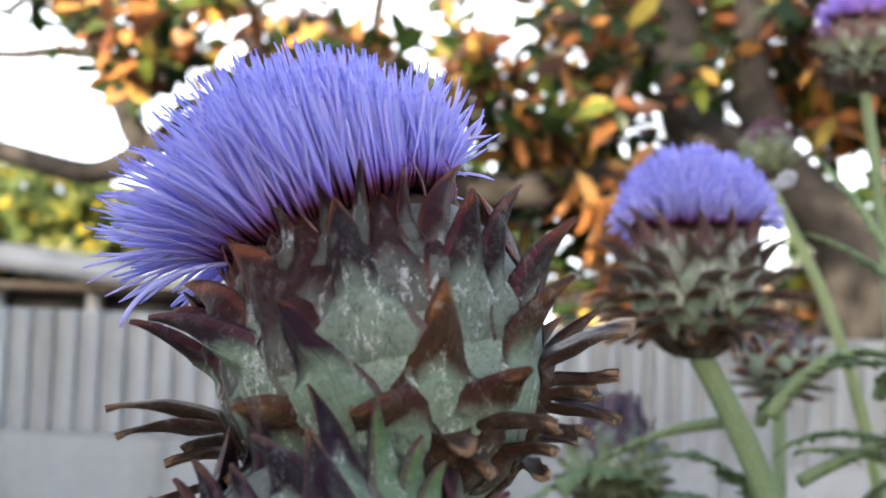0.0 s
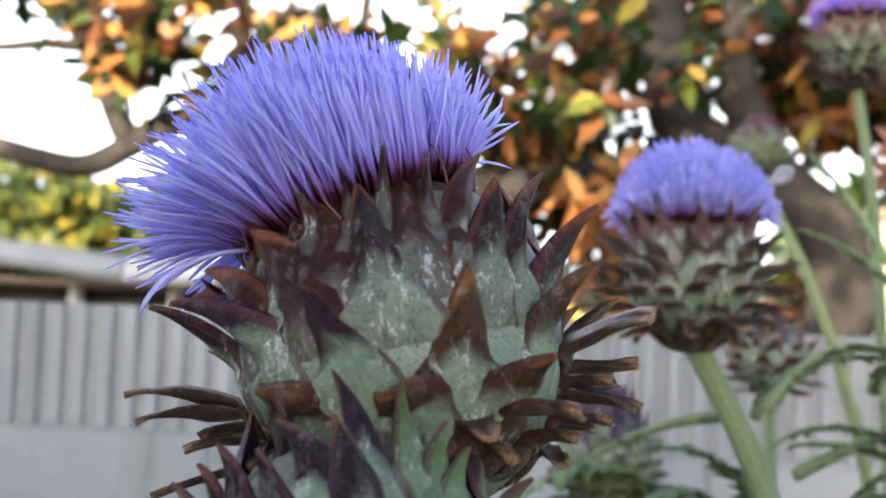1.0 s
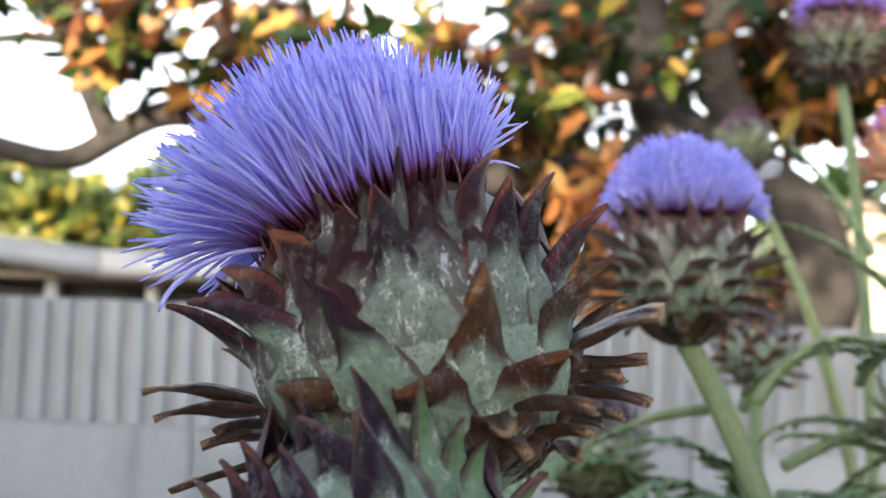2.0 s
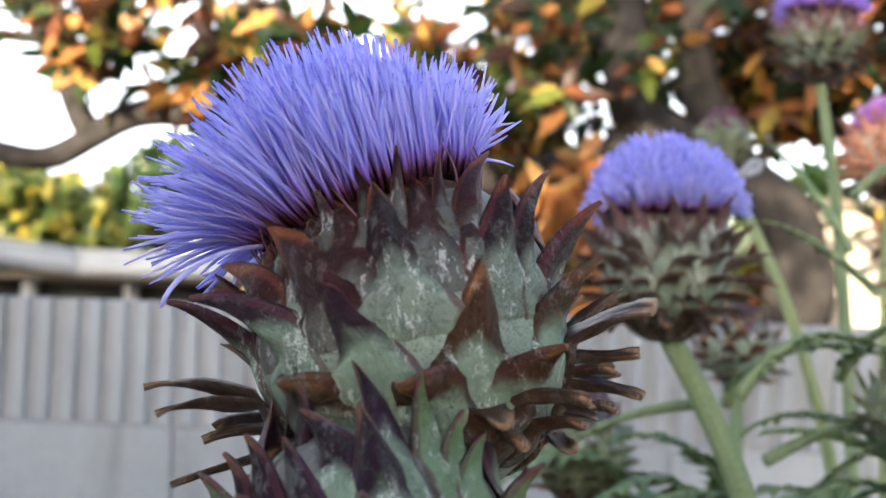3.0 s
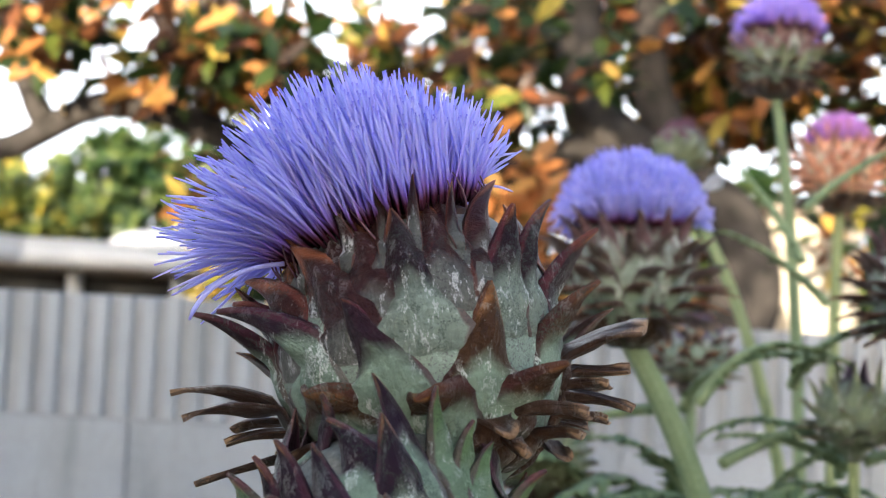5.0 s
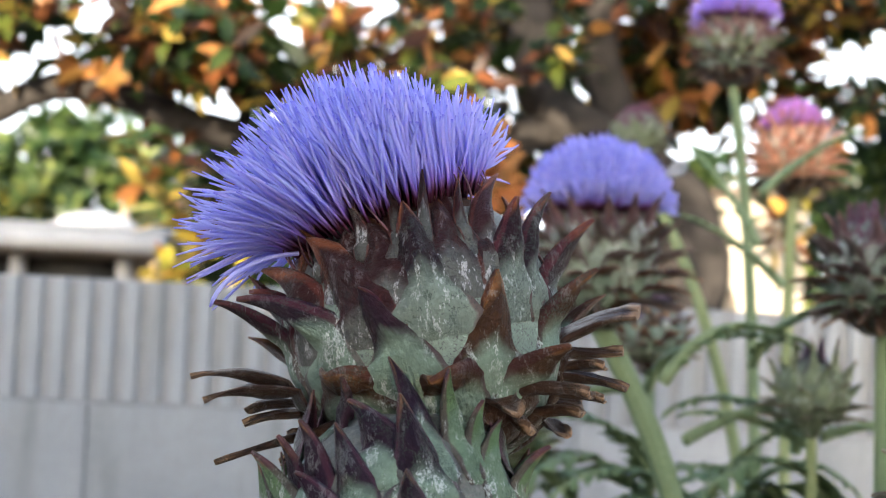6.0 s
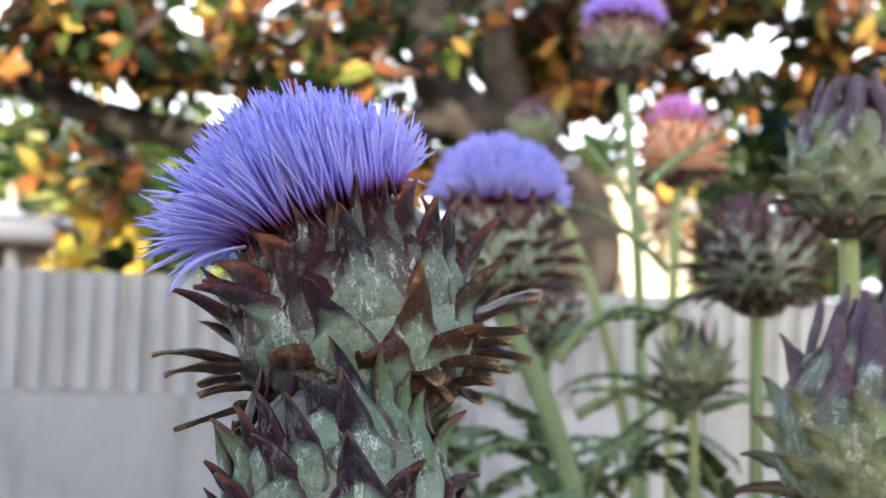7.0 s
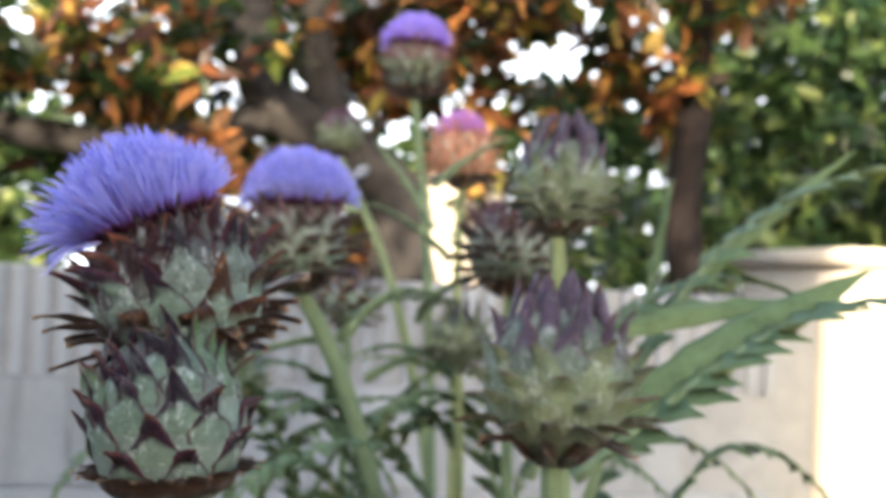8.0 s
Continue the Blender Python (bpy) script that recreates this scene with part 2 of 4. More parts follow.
# Leaf greens and rust backs; darkest and golden stops also paint shade and sun.
MAT_CROWN = crown_material("magnolia_leaves", (0.0, (0.008, 0.018, 0.005)), (0.36, (0.022, 0.042, 0.009)), (0.46, (0.10, 0.12, 0.018)), (0.53, (0.42, 0.30, 0.06)), (0.60, (0.46, 0.21, 0.06)), (0.72, (0.20, 0.07, 0.022)), (0.90, (0.05, 0.022, 0.010)))
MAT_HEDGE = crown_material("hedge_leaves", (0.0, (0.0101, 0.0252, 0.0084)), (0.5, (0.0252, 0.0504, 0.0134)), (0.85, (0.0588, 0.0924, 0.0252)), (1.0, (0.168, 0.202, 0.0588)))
MAT_SHRUB = crown_material("shrub_leaves", (0.0, (0.036, 0.060, 0.014)), (0.55, (0.070, 0.098, 0.022)), (0.82, (0.135, 0.140, 0.024)), (1.0, (0.36, 0.27, 0.03)))


# ---- mesh helpers ----
def part(name, bm, material, parent=None, label="", smooth=True):
    me = bpy.data.meshes.new(name)
    bm.to_mesh(me)
    bm.free()
    me.materials.append(material)
    if smooth:
        me.shade_smooth()
    ob = new(name, me)
    if parent:
        ob.parent = parent
    if label:
        ob["label"] = label
    return ob


def raw(name, verts, faces, material, parent=None, uvs=None, smooth=True):
    me = bpy.data.meshes.new(name)
    me.from_pydata(verts, [], faces)
    if uvs is not None:
        layer = me.uv_layers.new(name="UVMap")
        idx = np.empty(len(me.loops), dtype=np.int32)
        me.loops.foreach_get("vertex_index", idx)
        layer.data.foreach_set("uv", np.asarray(uvs, dtype=np.float32)[idx].ravel())
    me.materials.append(material)
    if smooth:
        me.shade_smooth()
    me.update()
    ob = new(name, me)
    if parent:
        ob.parent = parent
    return ob


def empty(name, m, **tags):
    ob = new(name)
    ob.matrix_world = m
    ob.empty_display_size = 0.02
    return tagged(ob, **tags)


def bez(p, s):
    """A point of the Bezier curve with two to four control points."""
    p = [Vector(q) for q in p]
    while len(p) > 1:
        p = [a.lerp(b, s) for a, b in zip(p, p[1:])]
    return p[0]


def tube(points, radii, sides=10, ribs=0, ribdepth=0.0, caps=True):
    """Vertices, faces and uv of a tube along points."""
    verts, faces, uvs = [], [], []
    ref = Vector((0.31, 0.93, 0.2)).normalized()
    k = len(points)
    for i, p in enumerate(points):
        t = (Vector(points[min(i + 1, k - 1)]) - Vector(points[max(i - 1, 0)])).normalized()
        a = t.cross(ref).normalized()
        b = t.cross(a)
        for j in range(sides):
            g = 2 * math.pi * j / sides
            r = radii[i] * (1 - ribdepth * (0.5 + 0.5 * math.cos(ribs * g)))
            verts.append(Vector(p) + (a * math.cos(g) + b * math.sin(g)) * r)
            uvs.append((j / sides, i / (k - 1)))
    for i in range(k - 1):
        for j in range(sides):
            q = (j + 1) % sides
            faces.append((i * sides + j, i * sides + q, (i + 1) * sides + q, (i + 1) * sides + j))
    if caps:
        faces.append(tuple(range(sides))[::-1])
        faces.append(tuple((k - 1) * sides + j for j in range(sides)))
    return verts, faces, uvs


def shell(front, back, nu, nv):
    """Closes a front and a back grid (nu + 1 by nv + 1 points) into one solid blade."""
    verts = front + back
    off, w, faces = len(front), nu + 1, []
    for i in range(nv):
        for j in range(nu):
            a = i * w + j
            faces.append((a, a + 1, a + w + 1, a + w))
            faces.append((off + a, off + a + w, off + a + w + 1, off + a + 1))
    for i in range(nv):
        a, b = i * w, i * w + nu
        faces.append((a, a + w, off + a + w, off + a))
        faces.append((b, off + b, off + b + w, b + w))
    for j in range(nu):
        a, b = j, nv * w + j
        faces.append((a, off + a, off + a + 1, a + 1))
        faces.append((b, b + 1, off + b + 1, off + b))
    return verts, faces


def local(az, r, h):
    g = radians(az)
    return Vector((r * math.cos(g), r * math.sin(g), h))


BROAD = (0.55, 0.86, 1.0, 1.0, 0.88, 0.70, 0.51, 0.33, 0.16, 0.02)
HORN = (0.74, 0.96, 1.0, 1.0, 0.80, 0.54, 0.41, 0.28, 0.15, 0.02)
SPINE = (0.80, 1.0, 1.0, 0.88, 0.74, 0.60, 0.50, 0.44, 0.50, 0.42)
FINGER = (0.80, 1.0, 1.0, 1.0, 0.97, 0.92, 0.84, 0.72, 0.52, 0.20)


def bract(parent, body, az, h, taz, tr, th, width, material, profile=BROAD, root=0.016, thick=0.0016, fold=0.30, nu=8, nv=10, curl=0.0, rise=0.03, name="bract"):
    """One scale of a flower head, from its seat on the body (az, h) to its tip, in the head's own space."""
    rad = body(h)
    base = local(az, rad + 0.0026, h)
    tip = local(taz, tr, th)
    n = local(az, 1, 0)
    d = 0.002
    slope = Vector((n.x * (body(h + d) - body(h - d)), n.y * (body(h + d) - body(h - d)), 2 * d)).normalized()
    out = (n - slope * n.dot(slope)).normalized()
    start = local(az, body(h - root) + 0.0004, h - root)
    length = (tip - base).length
    side0 = Vector((-n.y, n.x, 0))
    bent = random.Random(int(az * 977 + h * 77777))
    mid = base.lerp(tip, 0.45) + (slope * 0.20 + out * 0.05) * length if profile is not SPINE else base.lerp(tip, 0.5) + slope * length * (rise + bent.uniform(-0.10, 0.16)) + side0 * length * bent.uniform(-0.14, 0.14)
    front, back, uvs = [], [], []
    rnd = random.Random(int(az * 131 + h * 99991 + width * 1e5))
    twist = rnd.uniform(-0.25, 0.25) * (4.5 if profile is SPINE else 1.0)
    rag = 0.22 if profile is SPINE else 0.05
    share = root / (root + length)
    for i in range(nv + 1):
        v = i / nv
        if v < share:
            s = v / share
            p = start.lerp(base, s) + out * (0.0022 * math.sin(math.pi * s))
            tang = (base - start).normalized()
        else:
            s = (v - share) / (1 - share)
            p = bez((base, mid, tip), s)
            tang = (bez((base, mid, tip), min(1, s + 0.05)) - bez((base, mid, tip), max(0, s - 0.05))).normalized()
        side = (side0 - tang * side0.dot(tang)).normalized()
        nor = tang.cross(side) if tang.cross(side).dot(out + Vector((0, 0, -0.3))) > 0 else side.cross(tang)
        ang = twist * v * v
        side, nor = side * math.cos(ang) + nor * math.sin(ang), nor * math.cos(ang) - side * math.sin(ang)
        k = v * (len(profile) - 1)
        k0 = min(int(k), len(profile) - 2)
        w = width * 0.5 * (profile[k0] + (profile[k0 + 1] - profile[k0]) * (k - k0))
        cup = fold * (1 + 0.8 * v)
        for j in range(nu + 1):
            u = 2 * j / nu - 1
            wob = 1 + rag * noise.noise((az * 0.3 + u * 2, h * 300, v * 9))
            q = p + side * (u * w * wob) - nor * (cup * w * (0.45 * u * u + 0.55 * u ** 4) * (1 if v > share else 0.7))
            q = q + nor * (0.05 * width * max(0.0, abs(u) - 0.7) / 0.3 * max(0.0, 1 - v * 1.25))
            q = q + nor * (curl * width * max(0, v - 0.6) * (abs(u) ** 3))
            q = q + nor * (0.05 * w * noise.noise((v * 6, u * 3, az)))
            if v > share:
                q = q + nor * (0.34 * w * (1 - abs(u)) * min(1.0, (v - share) * 5))
            front.append(q)
            solid = 0.85 * w * max(0.0, v - share) if profile is HORN else (0.35 * w * min(1.0, 3 * v) if profile is SPINE else 0.0)
            back.append(q - nor * ((thick * (1.0 - 0.55 * v) + solid) * (1 - 0.6 * u * u)))
            uvs.append((j / nu, v))
    verts, faces = shell(front, back, nu, nv)
    return raw(name, verts, faces, material, parent, uvs + uvs)


def ease(x):
    x = min(1.0, max(0.0, x))
    return x * x * (3 - 2 * x)


def horned(parent, body, az, h, taz, tr, th, width, material, root=0.020, thick=0.0018, neck=0.46, taper=0.62, nu=10, nv=18, curl=0.0, name="bract"):
    """A scale that hugs the head with rounded shoulders and narrows above its neck (az, h) into a keeled horn."""
    rad = body(h)
    n = local(az, 1, 0)
    d = 0.002
    slope = Vector((n.x * (body(h + d) - body(h - d)), n.y * (body(h + d) - body(h - d)), 2 * d)).normalized()
    out = (n - slope * n.dot(slope)).normalized()
    base, tip = local(az, rad + 0.0020, h), local(taz, tr, th)
    length = (tip - base).length
    mid = base.lerp(tip, 0.42) + (slope * 0.22 - out * 0.02) * length
    side0 = Vector((-n.y, n.x, 0))
    vs = root / (root + length)
    rnd = random.Random(int(az * 131 + h * 99991 + width * 1e5))
    twist, bend, skew = rnd.uniform(-0.45, 0.45), rnd.uniform(-0.08, 0.08), rnd.uniform(-0.12, 0.12)
    front, back, uvs = [], [], []
    for i in range(nv + 1):
        v = i / nv
        s = v / vs
        q = max(0.0, (v - vs) / (1 - vs))
        w = width * 0.5 * (0.74 + 0.26 * math.sin(min(1.0, s * 1.7) * math.pi / 2)) * (1 - (1 - neck) * ease((s - 0.55) / 0.50))
        if q > 0:
            w = width * 0.5 * neck * (taper * (1 - q) + (1 - taper) * (1 - q) ** 3 + 0.05 * (1 - q ** 6) + 0.035)
        mixed = ease((s - 0.74) / 0.40)
        c = bez((base, mid, tip), q) + side0 * (bend * length * math.sin(math.pi * q))
        tang = (bez((base, mid, tip), min(1, q + 0.05)) - bez((base, mid, tip), max(0, q - 0.05))).normalized()
        side = (side0 - tang * side0.dot(tang)).normalized()
        nor = tang.cross(side) if tang.cross(side).dot(out + Vector((0, 0, -0.3))) > 0 else side.cross(tang)
        ang = twist * q * q
        side, nor = side * math.cos(ang) + nor * math.sin(ang), nor * math.cos(ang) - side * math.sin(ang)
        for j in range(nu + 1):
            u = 2 * j / nu - 1
            rag = noise.noise((az * 0.37 + u * 1.5, h * 400, v * 9))
            hc = h - root + min(s, 1.25) * root - root * 0.30 * u * u * ease(s - 0.3) + skew * u * root * ease(s - 0.3)
            r0 = max(body(hc), rad * 0.35)
            wide = w * (1 + 0.07 * rag)
            hug = local(az + math.degrees(u * wide / r0), r0 - 0.0030 * (1 - ease(s * 3.5)) + 0.0006 + 0.0024 * ease(s * s) * (1 - 0.40 * abs(u) ** 3) + 0.0006 * rag, hc)
            horn = c + side * (u * wide) - nor * (wide * (0.55 + curl * q) * (0.5 * u * u + 0.5 * u ** 4)) + nor * (0.40 * wide * (1 - abs(u)) * ease(q * 3)) + nor * (0.10 * w * rag)
            p = hug.lerp(horn, mixed)
            away = local(az + math.degrees(u * wide / r0), 1, 0).lerp(nor, mixed).normalized()
            front.append(p)
            back.append(p - away * (thick * (1 - 0.45 * q) + 0.55 * w * ease(q * 2.5) * (1 - u * u)))
            uvs.append((j / nu, v))
    verts, faces = shell(front, back, nu, nv)
    return raw(name, verts, faces, material, parent, uvs + uvs)


def lathe(parent, body, h0, h1, material, name="body", rings=22, sides=48, bump=0.006):
    verts, faces = [], []
    for i in range(rings + 1):
        h = h0 + (h1 - h0) * i / rings
        for j in range(sides):
            g = 360 * j / sides
            r = body(h) * (1 + bump * noise.noise((math.cos(radians(g)) * 3, math.sin(radians(g)) * 3, h * 90)))
            verts.append(local(g, r, h))
    for i in range(rings):
        for j in range(sides):
            q = (j + 1) % sides
            faces.append((i * sides + j, i * sides + q, (i + 1) * sides + q, (i + 1) * sides + j))
    faces.append(tuple(range(sides))[::-1])
    faces.append(tuple(rings * sides + j for j in range(sides)))
    return raw(name, verts, faces, material, parent)


def florets(parent, centre, axis, disc, reach, count, thick=0.0009, lean=Vector((0, 0, 0)), spread=84, seed=1, sides=5, droop=Vector((0, 0.22, 0)), material=None):
    """A tuft of thin tubular florets fanning out from a disc."""
    rnd = random.Random(seed)
    axis = Vector(axis).normalized()
    a = axis.orthogonal().normalized()
    b = axis.cross(a)
    verts, faces, uvs = [], [], []
    for i in range(count):
        q = math.sqrt((i + 0.5) / count)
        g = i * 2.399963 + rnd.uniform(-0.15, 0.15)
        radial = a * math.cos(g) + b * math.sin(g)
        th = radians(spread * (1 + radial.dot(droop))) * q ** 1.1 + rnd.gauss(0, 0.045)
        p0 = Vector(centre) + radial * disc * q + axis * disc * 0.28 * (1 - q * q)
        way = axis * math.cos(th) + radial * math.sin(th)
        clump = noise.noise((radial * q * 3.2) + Vector((seed, 0, 0)))
        way = (way + radial * 0.16 * clump + Vector((rnd.gauss(0, 0.065), rnd.gauss(0, 0.065), rnd.gauss(0, 0.065)))).normalized()
        far = reach * (1 + way.dot(lean)) * rnd.uniform(0.82, 1.06) * (1 + 0.07 * clump)
        p3 = Vector(centre) + way * far
        up = (axis * 0.75 + radial * 0.65 * q).normalized()
        p1 = p0 + up * far * 0.22
        p2 = p0.lerp(p3, 0.62) + axis * far * 0.05 + Vector((rnd.gauss(0, 1), rnd.gauss(0, 1), rnd.gauss(0, 1))) * far * 0.040
        n = 6
        pts = [bez((p0, p1, p2, p3), k / n) for k in range(n + 1)]
        rr = thick * rnd.uniform(0.8, 1.15)
        v, f, t = tube(pts, [rr * s for s in (0.7, 0.75, 0.8, 0.9, 1.0, 0.95, 0.45)], sides, caps=False)
        base = len(verts)
        verts += v
        uvs += t
        faces += [tuple(base + k for k in face) for face in f]
    ob = raw("floret_tuft", verts, faces, material or MAT_FLORET, parent, uvs)
    return tagged(ob, label="dense tuft of thin lilac florets" if material else "dense tuft of thin violet-blue florets", kind="stuff")


def head_pose(centre, left, front=0.0):
    """The pose of a head whose axis leans to -x by left and to -y by front, in degrees."""
    z = Vector((-math.sin(radians(left)), -math.sin(radians(front)), 1)).normalized()
    x = (Vector((1, 0, 0)) - z * z.x).normalized()
    y = z.cross(x)
    m = Matrix((x, y, z)).transposed().to_4x4()
    m.translation = centre
    return m


def egg(radius, half, shift=0.0, foot=0.0):
    """The radius of a head's body over its height."""
    return lambda h: max(foot, radius * math.sqrt(max(0.02, 1 - ((h - shift) / half) ** 2)))


# ---- the bright hazy sky behind everything ----
def sky_backdrop():
    n = Nodes("hazy_sky")
    em = n.add("ShaderNodeEmission", Color=(1.0, 0.985, 0.96, 1), Strength=1.0)
    n.link(em.outputs[0], n.t.nodes["Material Output"].inputs["Surface"])
    verts, faces, k = [], [], 24
    for i in range(k + 1):
        g = radians(-62 + 124 * i / k)
        verts += [(150 * math.sin(g), 150 * math.cos(g), -5), (150 * math.sin(g), 150 * math.cos(g), 85)]
    faces = [(2 * i, 2 * i + 1, 2 * i + 3, 2 * i + 2) for i in range(k)]
    return tagged(raw("backdrop", verts, faces, n.m), "bright white hazy sky", "sky", kind="structure")


sky_backdrop()

# ---- ground and walls ----
GROUND = 0.115
bm = bmesh.new()
bmesh.ops.create_grid(bm, x_segments=60, y_segments=60, size=60)
for v in bm.verts:
    v.co.z = GROUND + 0.02 * noise.noise(v.co * 0.7)
tagged(part("ground", bm, MAT_SOIL), "bare brown garden soil", "ground", kind="structure")

WALL_Y, WALL_TOP, COURSE, BLOCK = 1.85, 1.181, 0.205, 0.406


def fluted_block():
    """A block with vertical flutes on its face."""
    flutes, groove, deep = 10, 0.018, 0.013
    pitch = (BLOCK - 0.004) / flutes
    line = []
    for i in range(flutes):
        x0 = -BLOCK / 2 + 0.002 + i * pitch
        line += [(x0, deep), (x0 + groove * 0.5, deep), (x0 + groove * 0.5 + 0.004, 0.0), (x0 + pitch - groove * 0.5 + 0.001, 0.0), (x0 + pitch - groove * 0.5 + 0.005, deep)]
    line.append((BLOCK / 2 - 0.002, deep))
    z0, z1, verts, faces = 0.002, COURSE - 0.002, [], []
    for z in (z0, z1):
        verts += [(x, y, z) for x, y in line] + [(x, 0.15, z) for x, y in line]
    n = len(line)
    for i in range(n - 1):
        a, b = i, i + 1
        faces += [(a, b, 2 * n + b, 2 * n + a), (n + a, 3 * n + a, 3 * n + b, n + b), (a, n + a, n + b, b), (2 * n + a, 2 * n + b, 3 * n + b, 3 * n + a)]
    faces += [(0, 2 * n, 3 * n, n), (n - 1, 2 * n - 1, 4 * n - 1, 3 * n - 1)]
    return verts, faces


wall = tagged(raw("wall_back", [(x, y, z) for x in (-4.6, 1.425) for y in (WALL_Y + 0.010, WALL_Y + 0.145) for z in (GROUND - 0.1, WALL_TOP - 0.006)],
    [(0, 1, 3, 2), (4, 6, 7, 5), (0, 4, 5, 1), (2, 3, 7, 6), (1, 5, 7, 3), (0, 2, 6, 4)], MAT_MORTAR, smooth=False),
    "grey concrete block garden wall with a fluted top course", "wall", kind="structure")
fl_v, fl_f = fluted_block()
first = raw("fluted_block", fl_v, fl_f, MAT_BLOCK, wall, smooth=False)
fluted_mesh = first.data
bm = bmesh.new()
bmesh.ops.create_cube(bm, size=1)
bmesh.ops.scale(bm, vec=(BLOCK - 0.003, 0.15, COURSE - 0.004), verts=bm.verts)
bmesh.ops.translate(bm, vec=(0, 0.077, COURSE / 2), verts=bm.verts)
bmesh.ops.bevel(bm, geom=bm.edges[:], offset=0.002, segments=1, affect="EDGES")
plain_block = part("block", bm, MAT_BLOCK, wall, smooth=False)
for row in range(6):
    z = WALL_TOP - COURSE * (row + 1)
    shift = -0.491 + (0.203 if row % 2 == 0 else 0.0)
    for k in range(-10, 5):
        x = shift + k * BLOCK + BLOCK / 2
        if x + BLOCK / 2 > 1.43 or x < -4.4:
            continue
        if row == 0 and k == -9:
            ob = first
        elif row == 1 and k == -9:
            ob = plain_block
        else:
            ob = new("fluted_block" if row == 0 else "block", fluted_mesh if row == 0 else plain_block.data)
            ob.parent = wall
        ob.location = (x, WALL_Y, z)


def box(bm, x0, x1, y0, y1, z0, z1, bevel=0.0):
    made = bmesh.ops.create_cube(bm, size=1)["verts"]
    bmesh.ops.scale(bm, vec=(x1 - x0, y1 - y0, z1 - z0), verts=made)
    bmesh.ops.translate(bm, vec=((x0 + x1) / 2, (y0 + y1) / 2, (z0 + z1) / 2), verts=made)
    if bevel:
        bmesh.ops.bevel(bm, geom=list({e for v in made for e in v.link_edges}), offset=bevel, segments=2, affect="EDGES")
    return bm


pillar = tagged(part("pillar", box(bmesh.new(), 1.435, 2.05, 1.74, 2.25, GROUND - 0.1, 1.245, 0.006), MAT_STUCCO), "cream stucco gate pillar at the end of the block wall", "pillar", kind="structure")
part("cap", box(bmesh.new(), 1.42, 2.08, 1.72, 2.28, 1.246, 1.288, 0.008), MAT_STUCCO, pillar)

# Unseen walls, added only to keep the sun off bed, wall and house.
SHADE_WALLS = ((-16.0, -7.4, GROUND - 0.1, 7.9), (-7.4, -1.20, GROUND - 0.1, 2.54), (-1.20, 0.06, GROUND - 0.1, 2.74))
for x0, x1, z0, z1 in SHADE_WALLS:
    tagged(part("wall_south", box(bmesh.new(), x0, x1, -2.75, -2.5, z0, z1), MAT_STUCCO), "unseen stucco wall added to keep the sun off the bed", "wall", kind="structure")

# ---- the house, the trees and the shrubs behind the wall ----
house = empty("house", pose(0, 0, 0), label="low house with a white fascia and a dark window strip", category="house")
HY, EAVE = 17.0, -3.02
part("wall", box(bmesh.new(), -26.0, EAVE - 0.2, HY + 0.62, HY + 1.2, GROUND - 0.1, 1.52), MAT_TAUPE, house)
part("soffit", box(bmesh.new(), -26.0, EAVE - 0.04, HY + 0.03, HY + 2.2, 1.464, 1.535), MAT_TAUPE, house)
part("fascia", box(bmesh.new(), -5.52, EAVE, HY - 0.19, HY + 0.026, 1.506, 1.765, 0.02), MAT_WHITE, house)
bm = box(bmesh.new(), -24.0, -5.524, HY - 0.19, HY + 0.026, 1.506, 1.765, 0.02)
for v in bm.verts:
    v.co.z += max(0.0, -5.524 - v.co.x) * 0.10
part("fascia", bm, MAT_WHITE, house, "rising white gable fascia")
bm = box(bmesh.new(), -24.0, -5.524, HY - 0.17, HY + 8.0, 1.77, 1.85)
for v in bm.verts:
    v.co.z += max(0.0, -5.524 - v.co.x) * 0.10
part("roof", bm, MAT_WHITE, house)
part("roof", box(bmesh.new(), -5.52, EAVE, HY - 0.17, HY + 8.0, 1.77, 1.85), MAT_WHITE, house)
for k in range(9):
    x = -3.61 - k * 1.36
    part("window", box(bmesh.new(), x - 1.28, x - 0.08, HY + 0.55, HY + 0.615, 1.02, 1.42), MAT_DARK, house, "dark strip window")
    part("post", box(bmesh.new(), x - 0.078, x + 0.078, HY + 0.30, HY + 0.60, GROUND, 1.463, 0.01), MAT_WHITE, house)
bm = bmesh.new()
bmesh.ops.create_uvsphere(bm, u_segments=28, v_segments=14, radius=1.0)
bmesh.ops.scale(bm, vec=(0.68, 0.68, 0.36), verts=bm.verts)
bmesh.ops.translate(bm, vec=(-4.45, HY + 2.4, 1.78), verts=bm.verts)
part("roof_dome", bm, MAT_WHITE, house)
part("chimney", box(bmesh.new(), -4.48, -4.36, HY + 4.2, HY + 4.4, 1.85, 2.5), MAT_TAUPE, house)


tagged(part("wall_far", box(bmesh.new(), 0.02, 0.83, 3.53, 3.61, GROUND - 0.1, 1.331, 0.004), MAT_TANWALL), "low tan stucco wall in dappled sun", "wall", kind="structure")
shed = empty("garden_shed", pose(0, 0, 0), label="cream stucco outbuilding standing in sunlight", category="shed")
part("wall", box(bmesh.new(), 0.85, 1.10, 3.21, 3.70, GROUND - 0.1, 1.487, 0.004), MAT_STUCCO, shed)
part("roof", box(bmesh.new(), 0.84, 1.13, 3.17, 3.77, 1.490, 1.510, 0.004), MAT_TAUPE, shed)


